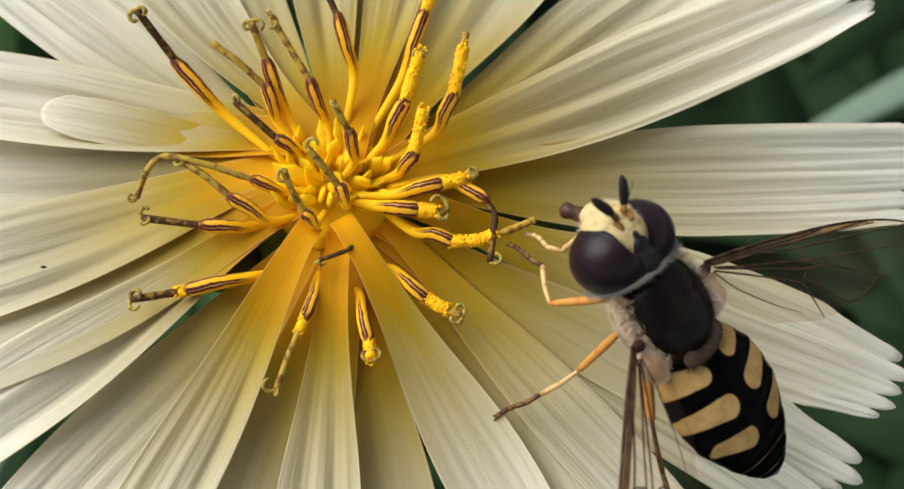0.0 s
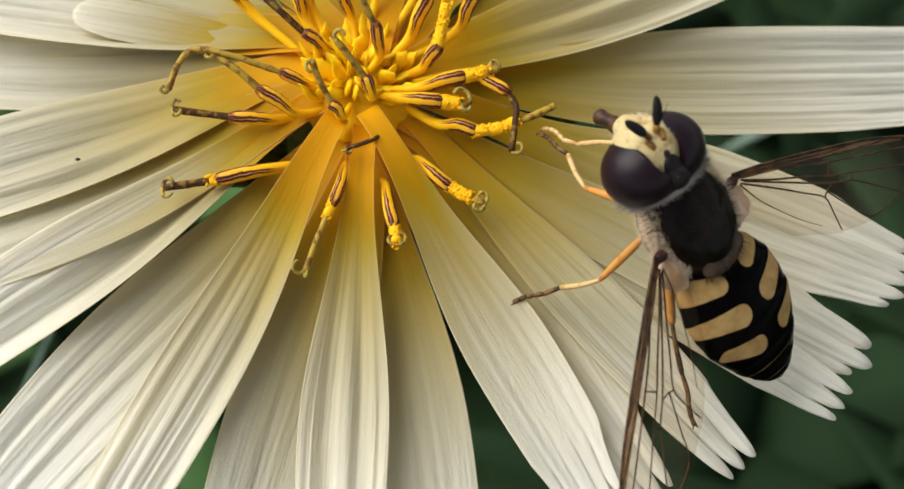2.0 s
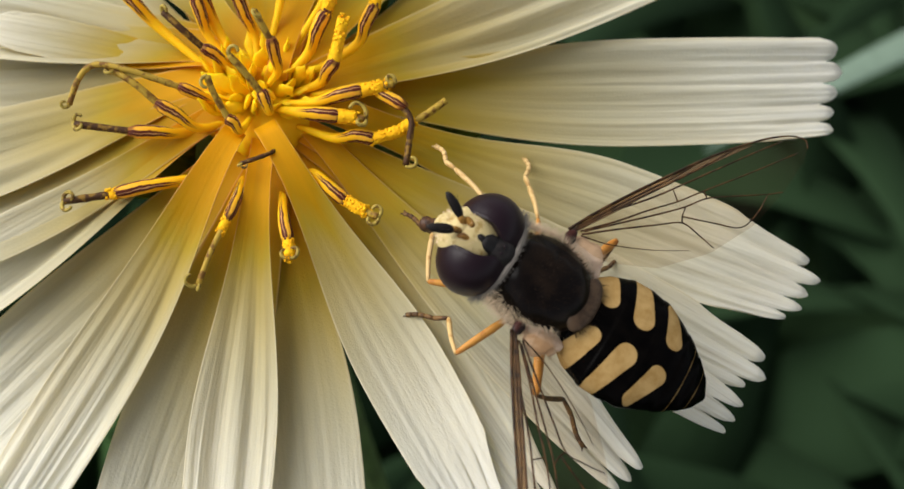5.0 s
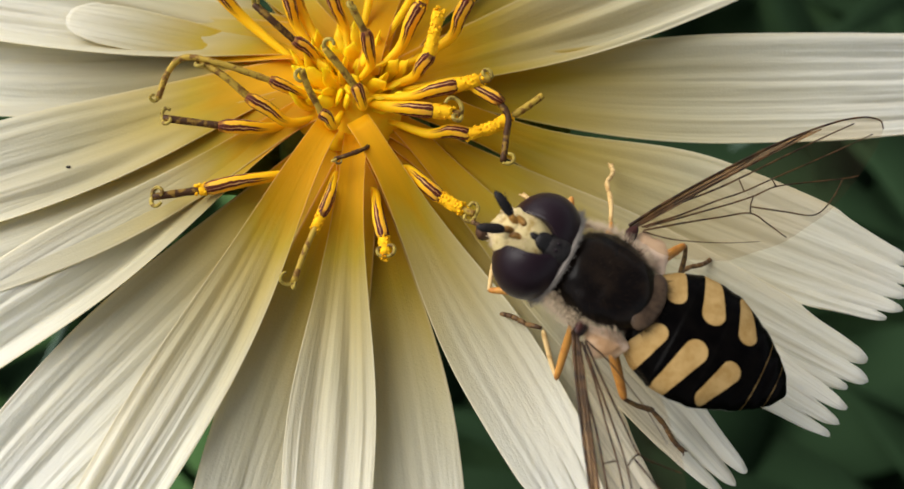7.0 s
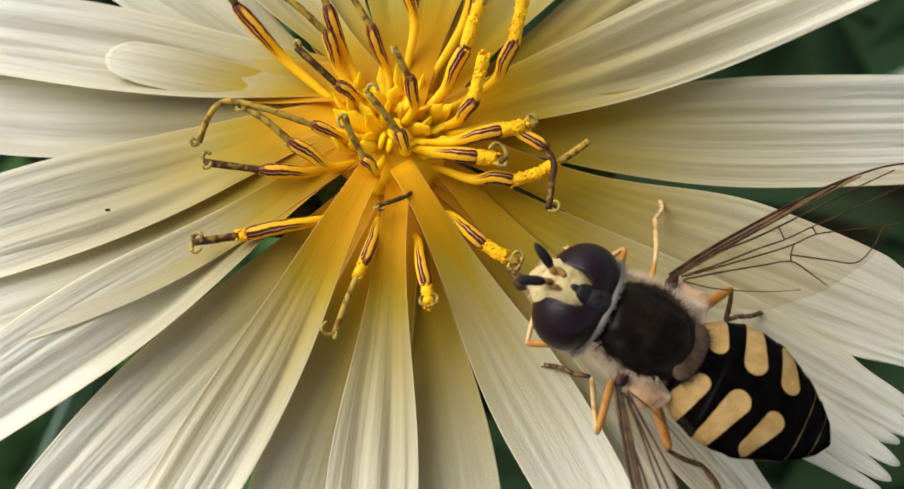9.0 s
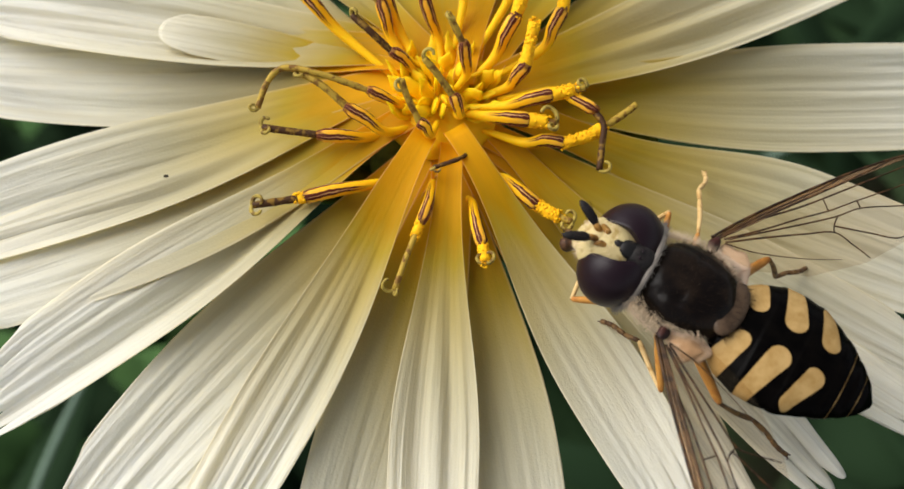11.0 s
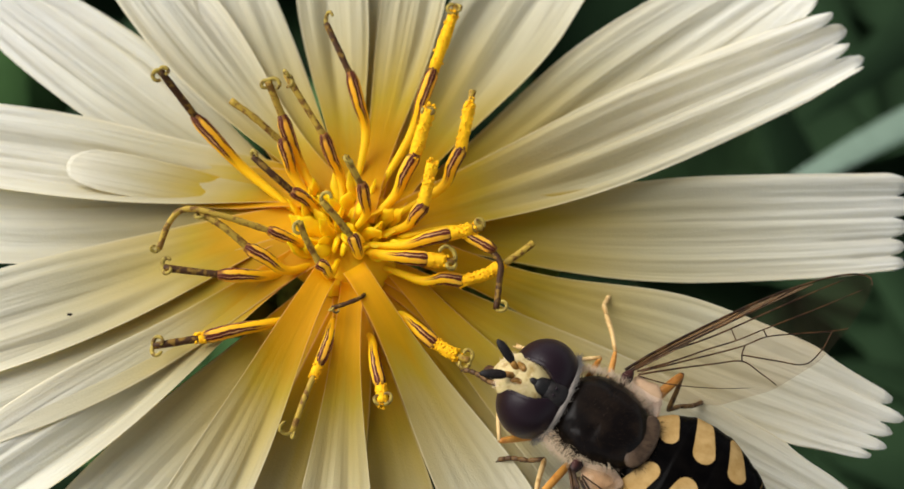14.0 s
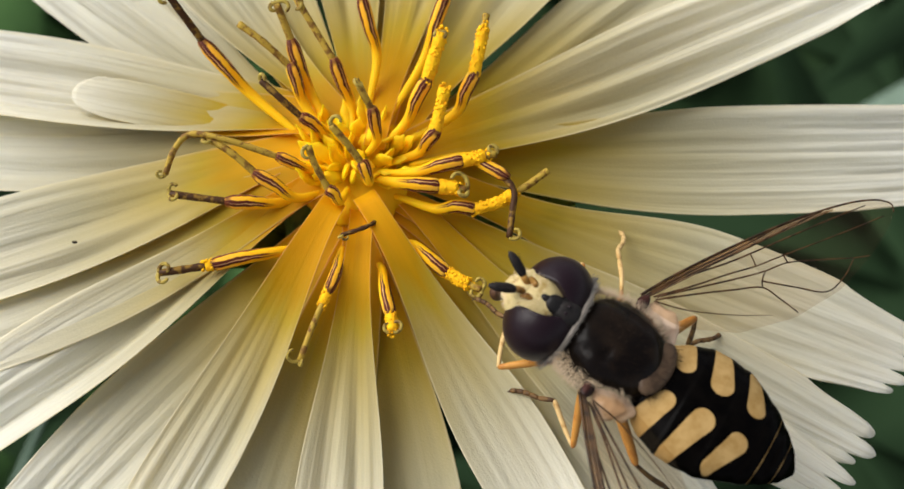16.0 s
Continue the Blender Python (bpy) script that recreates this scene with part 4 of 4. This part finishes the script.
    bm = bmesh.new()
    ring = []
    for k in range(700):
        a = 2 * math.pi * rng.random()
        ring.append((Vector((1.34 * math.cos(a), -0.12 + 0.12 * rng.random(), 1.06 * math.sin(a) + 0.08)), Vector((math.cos(a), 0.1, math.sin(a))).normalized()))
    band = [(1.26 * math.cos(q), -0.06, 1.00 * math.sin(q) + 0.08) for q in (2 * math.pi * k / 48 for k in range(49))]
    sweep(bm, band, [0.08] * 49, 8, caps=False)
    hairs(bm, ring, 0.22, 0.011, (0, -0.15, 0), 0.35, rng)
    part("eye_fringe", bm, HAIR_GREY, head, "pale grey fringe behind the eyes")
    bm = bmesh.new()
    sweep(bm, curve_through([(0, 1.42, -0.74), (-0.02, 1.56, -1.05), (-0.06, 1.68, -1.42), (-0.10, 1.78, -1.72)], 5),
          [0.26, 0.27, 0.27, 0.26, 0.25, 0.24, 0.22, 0.21, 0.20, 0.20, 0.21, 0.23, 0.24, 0.22, 0.17, 0.08], 12)
    part("proboscis", bm, MOUTH, head, "dark brown extended proboscis")
    head.matrix_local = pose(NECK[0] * MM, NECK[1] * MM, NECK[2] * MM)
    return head


WING_STAIN, wnt, wb = material("wing stigma", (0.36, 0.25, 0.15), 0.35, 0.5)
wclear = wnt.nodes.new("ShaderNodeBsdfTransparent")
wclear.inputs["Color"].default_value = (0.72, 0.59, 0.46, 1)
wmix = wnt.nodes.new("ShaderNodeMixShader")
wmix.inputs[0].default_value = 0.30
wnt.links.new(wclear.outputs[0], wmix.inputs[1])
wnt.links.new(wb.outputs[0], wmix.inputs[2])
wnt.links.new(wmix.outputs[0], wnt.nodes["Material Output"].inputs["Surface"])


def wing_height(x, y):
    return 0.05 * x + 0.05 * math.sin(2.2 * y + 0.5 * x) - 0.035 * y * y


def build_wing(side):
    """A clear wing that reaches out along x (mirrored for the left), its hind margin towards -y."""
    front = [(0, 0.10), (1.2, 0.20), (3.2, 0.25), (5.4, 0.22), (7.2, 0.02), (8.1, -0.22), (8.45, -0.42), (8.60, -0.62)]
    rear = [(0, -0.30), (0.5, -1.2), (2.0, -2.05), (3.8, -2.35), (5.6, -2.2), (7.0, -1.72), (8.0, -1.22), (8.45, -0.88), (8.60, -0.68)]
    bm = bmesh.new()
    nx, ny, layers = 40, 10, []
    fx, rx_ = [p[0] for p in front], [p[0] for p in rear]
    for o in (0.022, -0.022):
        rows = []
        for i in range(nx + 1):
            x = 8.6 * math.sin(math.pi / 2 * i / nx)
            a, b = float(np.interp(x, fx, [p[1] for p in front])), float(np.interp(x, rx_, [p[1] for p in rear]))
            rows.append([bm.verts.new((side * x, a + (b - a) * j / ny, wing_height(x, a + (b - a) * j / ny) + o)) for j in range(ny + 1)])
        layers.append(rows)
    t, l = layers
    for i in range(nx):
        for j in range(ny):
            bm.faces.new((t[i][j], t[i + 1][j], t[i + 1][j + 1], t[i][j + 1]))
            bm.faces.new((l[i][j], l[i][j + 1], l[i + 1][j + 1], l[i + 1][j]))
    rim = [(i, 0) for i in range(nx)] + [(nx, j) for j in range(ny)] + [(i, ny) for i in range(nx, 0, -1)] + [(0, j) for j in range(ny, 0, -1)]
    for (i, j), (k, m) in zip(rim, rim[1:] + rim[:1]):
        bm.faces.new((t[i][j], l[i][j], l[k][m], t[k][m]))
    bmesh.ops.recalc_face_normals(bm, faces=bm.faces)
    wing = part("wing", bm, WING, hoverfly, "clear wing with fine dark brown veins")

    def vein(pts, r0, r1):
        line = curve_through([(side * x, y, wing_height(x, y)) for x, y in pts], 5)
        bmv = bmesh.new()
        n = len(line) - 1
        sweep(bmv, line, [r0 + (r1 - r0) * i / n for i in range(n + 1)], 6)
        part("vein", bmv, VEIN, wing)

    vein(front + [(8.50, -0.85)], 0.048, 0.020)
    vein([(0, 0.02), (1.5, 0.10), (3.4, 0.12), (4.6, 0.20)], 0.04, 0.024)
    vein([(0, -0.02), (1.6, 0.02), (3.6, 0.03), (5.2, 0.06), (6.3, 0.12)], 0.046, 0.026)
    vein([(1.7, 0.0), (3.0, -0.14), (5.0, -0.20), (6.6, -0.24), (7.8, -0.30)], 0.034, 0.020)
    vein([(0.3, -0.10), (1.5, -0.30), (2.6, -0.42), (3.55, -0.56), (4.5, -0.62), (6.45, -0.76), (8.1, -0.84)], 0.034, 0.018)
    vein([(0.4, -0.15), (2.0, -0.48), (3.0, -0.68), (3.74, -0.80), (4.5, -0.86), (5.5, -1.20), (6.5, -1.56), (7.0, -1.70)], 0.032, 0.018)
    vein([(0.3, -0.20), (1.5, -0.55), (2.6, -0.90), (3.4, -1.18), (3.72, -1.70), (3.98, -2.26)], 0.034, 0.018)
    vein([(3.4, -1.18), (3.52, -0.98), (3.74, -0.80)], 0.026, 0.022)
    vein([(3.5, -1.02), (4.4, -1.62), (5.15, -2.08), (5.9, -1.92), (6.5, -1.56)], 0.026, 0.018)
    vein([(4.5, -0.62), (4.5, -0.86)], 0.024, 0.022)
    vein([(3.55, -0.56), (3.60, -0.20)], 0.024, 0.022)
    vein([(0.25, -0.22), (1.0, -0.85), (2.2, -1.55), (3.2, -2.0)], 0.024, 0.010)
    bm = bmesh.new()
    sweep(bm, [(side * x, y, wing_height(x, y)) for x, y in ((0.3, 0.02), (1.4, 0.06), (2.4, 0.10), (3.4, 0.11), (4.8, 0.11), (6.0, 0.08), (6.8, 0.0))],
          [0.09, 0.12, 0.12, 0.12, 0.11, 0.09, 0.02], 8, squash=0.12)
    part("stigma_band", bm, WING_STAIN, wing, "brown-tinted band along the leading edge")
    return wing


FEMUR, TIBIA, TARSUS_LONG = 1.88, 1.75, 1.55


def build_leg(hind, pale=False):
    """Three rigid joints along +x: femur, tibia, tarsus."""
    bm = bmesh.new()
    sweep(bm, [(x, 0, 0) for x in (0, 0.2, 0.6, 1.1, 1.6, 1.78, FEMUR)], [r * (1.3 if hind else 0.9 if pale else 1.0) for r in (0.08, 0.105, 0.125, 0.12, 0.10, 0.085, 0.06)], 12)
    femur = part("femur", bm, LEG, hoverfly, "orange femur")
    bm = bmesh.new()
    sweep(bm, curve_through([(0, 0, 0), (0.7, 0, 0.05), (1.3, 0, 0.03), (TIBIA, 0, 0)], 3), [0.06, 0.065, 0.07, 0.075, 0.08, 0.08, 0.085, 0.085, 0.085, 0.06][:10], 10)
    tibia = part("tibia", bm, LEG_PALE if not hind else TARSUS, hoverfly, "pale orange tibia" if not hind else "brown tibia")
    bm = bmesh.new()
    x = 0.0
    for k, seg in enumerate((0.55, 0.30, 0.25, 0.22, 0.23)):
        kink = [(0.10 if pale else 0.05) * math.sin(2 * math.pi * q / TARSUS_LONG) for q in (x, x + seg)]
        sweep(bm, [(x, kink[0], 0), (x + seg * 0.3, kink[0] * 0.7 + kink[1] * 0.3, 0.01), (x + seg * 0.85, kink[0] * 0.15 + kink[1] * 0.85, 0), (x + seg, kink[1], -0.01)], [0.062, 0.075, 0.082, 0.066], 8)
        x += seg
    for s in (-1, 1):
        sweep(bm, [(x - 0.03, 0.02 * s, 0), (x + 0.07, 0.07 * s, 0.02), (x + 0.12, 0.09 * s, -0.06)], [0.03, 0.025, 0.008], 6)
    tarsus = part("tarsus", bm, LEG_PALE if pale else TARSUS, hoverfly, "pale orange foot" if pale else "brown five-jointed foot")
    return femur, tibia, tarsus


build_thorax()
build_abdomen()
HEAD = build_head()
WING_RIGHT, WING_LEFT = build_wing(1), build_wing(-1)

# each leg: hip on the body, the spots on the flower where the foot is planted from a time on, how the knee bends (mm)
LEGS = [
    ((-0.55, 1.00, -0.95), ((0, 5.42, -2.03, 0.60), (1.5, 5.77, -1.43, 0.60), (2.5, 5.65, -2.50, 0.60), (3.5, 5.39, -3.00, 0.50), (4.4, 4.85, -4.00, 0.20), (5.2, 4.75, -4.10, 0.20), (7.3, 3.81, -4.40, 0.00)), (-0.5, -1.0, 0.15), build_leg(False)),
    ((0.55, 1.00, -0.95), ((0, 5.90, -1.60, 0.50), (5.2, 5.70, -1.80, 0.40), (7.3, 5.45, -3.60, 0.00)), (0.3, 0.5, 0.8), build_leg(False, True)),
    ((-0.95, 0.15, -0.95), ((0, 4.85, -6.91, -1.10),), ((0, -0.05, -1.0, 0.05), (2.5, -0.05, -1.0, 0.05), (3.5, 0.15, -0.9, 0.55), (7.4, 0.35, -0.9, 0.7)), build_leg(False)),
    ((0.95, 0.15, -0.95), ((0, 8.58, -0.88, -1.25),), (0.6, 0.2, 0.8), build_leg(False, True)),
    ((-0.80, -0.85, -0.90), ((0, 10.17, -10.87, -1.70),), (-0.4, -0.6, 0.5), build_leg(True)),
    ((1.20, -0.80, -0.75), ((0, 11.40, -4.85, -1.50),), (0.6, 0.5, 0.6), build_leg(True)),
]


def stretch(a, b, up):
    """The pose of a joint that lies along +x from a towards b, in mm."""
    x = (b - a).normalized()
    y = up.cross(x).normalized()
    z = x.cross(y)
    m = Matrix((x, y, z)).transposed().to_4x4()
    return Matrix.Translation(a * MM) @ m


def leg_rows(hip, foot, bend, body):
    """Poses of femur, tibia and tarsus in the fly's space while the foot stays on its spot."""
    rows = ([], [], [])
    for t, m in body:
        turn = m.to_3x3()
        inv = turn.transposed()
        h = Vector(hip)
        spot = [float(np.interp(t, [q[0] for q in foot], [q[k] for q in foot])) for k in (1, 2, 3)]
        f = inv @ (Vector(spot) - m.translation / MM)
        way = [float(np.interp(t, [q[0] for q in bend], [q[k] for q in bend])) for k in (1, 2, 3)] if isinstance(bend[0], tuple) else bend
        out = inv @ Vector(way)
        flat = (h - f) - (inv @ Vector((0, 0, 1))) * (h - f).dot(inv @ Vector((0, 0, 1)))
        lift = inv @ Vector((0, 0, 1))
        ankle = f + (flat.normalized() * 0.86 + lift * 0.45).normalized() * TARSUS_LONG
        d = ankle - h
        far = min(d.length, FEMUR + TIBIA - 0.02)
        ankle = h + d.normalized() * far
        along = (FEMUR ** 2 - TIBIA ** 2 + far ** 2) / (2 * far)
        high = math.sqrt(max(0.0, FEMUR ** 2 - along ** 2))
        side = (out - d.normalized() * out.dot(d.normalized())).normalized()
        knee = h + d.normalized() * along + side * high
        up = side
        rows[0].append((t, stretch(h, knee, up)))
        rows[1].append((t, stretch(knee, ankle, up)))
        rows[2].append((t, stretch(ankle, f, lift)))
    return rows


# ---- movement: seconds, place in mm and turn in degrees of the hoverfly on the flower ----
FLIGHT = [
    (0, 9.28, -5.44, 3.34, 31.8, 8.9, 50.3),
    (0.5, 9.26, -5.51, 3.50, 33.6, 8.4, 49.6),
    (1, 9.33, -5.89, 3.49, 34.4, 7.0, 51.6),
    (1.5, 9.22, -6.19, 3.28, 37.3, 3.3, 50.3),
    (2, 9.46, -6.25, 3.00, 38.7, 3.0, 47.9),
    (2.5, 9.21, -6.47, 2.62, 28.4, 0.1, 49.5),
    (3, 9.14, -6.65, 2.26, 23.8, -1.0, 53.0),
    (3.5, 9.11, -6.71, 1.94, 20.6, -1.4, 52.2),
    (4, 8.60, -7.05, 1.71, 14.3, -0.8, 58.8),
    (4.5, 8.82, -7.06, 1.55, 17.6, -0.0, 62.0),
    (5, 8.78, -7.23, 1.85, 19.0, 0.7, 61.6),
    (5.2, 8.35, -7.48, 2.16, 17.2, -0.2, 60.9),
    (7.3, 7.43, -7.38, 2.24, 11.3, -0.3, 62.8),
    (7.5, 7.48, -7.24, 2.03, 13.4, 0.2, 63.6),
    (8, 7.44, -7.14, 1.94, 11.6, 0.0, 62.5),
    (8.5, 7.51, -7.02, 1.81, 9.9, 1.9, 63.8),
    (8.7, 7.44, -7.02, 1.73, 10.6, 0.4, 63.4),
    (10.8, 6.78, -7.56, 2.20, 6.5, 5.1, 61.5),
    (11, 6.86, -7.40, 2.00, 6.1, 2.6, 59.7),
    (11.5, 6.90, -7.42, 1.90, 6.2, 0.6, 59.8),
    (12, 7.26, -7.20, 1.47, 11.6, -2.9, 60.5),
    (12.5, 7.46, -6.92, 1.21, 9.0, -3.7, 59.0),
    (13, 7.46, -6.90, 1.11, 10.4, -3.3, 59.4),
    (13.5, 7.67, -6.90, 1.04, 11.3, -2.3, 59.5),
    (14, 7.73, -6.59, 1.00, 5.8, 1.3, 58.9),
    (14.5, 7.76, -6.51, 0.95, 5.1, 2.7, 58.6),
    (15, 7.78, -6.76, 1.41, 5.8, 4.5, 59.4),
    (15.5, 7.48, -6.87, 2.25, 5.9, 5.7, 55.8),
    (16, 7.48, -7.07, 2.33, 8.0, 4.8, 57.9),
]
# the style that the fly drags along and lets go
PULL = [(0, -15), (1.5, -9), (2.5, -17), (3.5, -23), (3.9, -2), (4.5, 0), (16, 0)]
HEAD_TURN = [(0, 11, -10, -4), (2.0, 12, -12, 0), (3.5, 17, -14, 3), (5.0, 15, -14, 3), (7.5, 13, -12, 3), (12.5, 16, -15, 4), (16, 15, -16, 3)]
WING_TURN = [(0, -27, 38), (2.5, -28, 38), (4.5, -31, 33), (8, -31, 36), (12.5, -34, 43), (14.5, -31, 42), (16, -29, 41)]


def motions():
    body = [(t, pose(x * MM, y * MM, z * MM, rx, ry, rz)) for t, x, y, z, rx, ry, rz in FLIGHT]
    walk(hoverfly, body)
    for hip, foot, bend, joints in LEGS:
        for ob, rows in zip(joints, leg_rows(hip, foot, bend, body)):
            walk(ob, rows)
    hinge = Matrix.Translation((2.6 * MM, -1.4 * MM, 0.3 * MM))
    walk(PULLED, [(t, hinge @ pose(0, 0, 0, 0, 0, a) @ hinge.inverted()) for t, a in PULL])
    walk(HEAD, [(t, pose(NECK[0] * MM, NECK[1] * MM, NECK[2] * MM, a, b, c)) for t, a, b, c in HEAD_TURN])
    walk(WING_RIGHT, [(t, pose(1.74 * MM, 0.08 * MM, 0.36 * MM, 0, 0, r)) for t, r, l in WING_TURN])
    walk(WING_LEFT, [(t, pose(-1.74 * MM, 0.08 * MM, 0.36 * MM, -4, 0, l)) for t, r, l in WING_TURN])


motions()
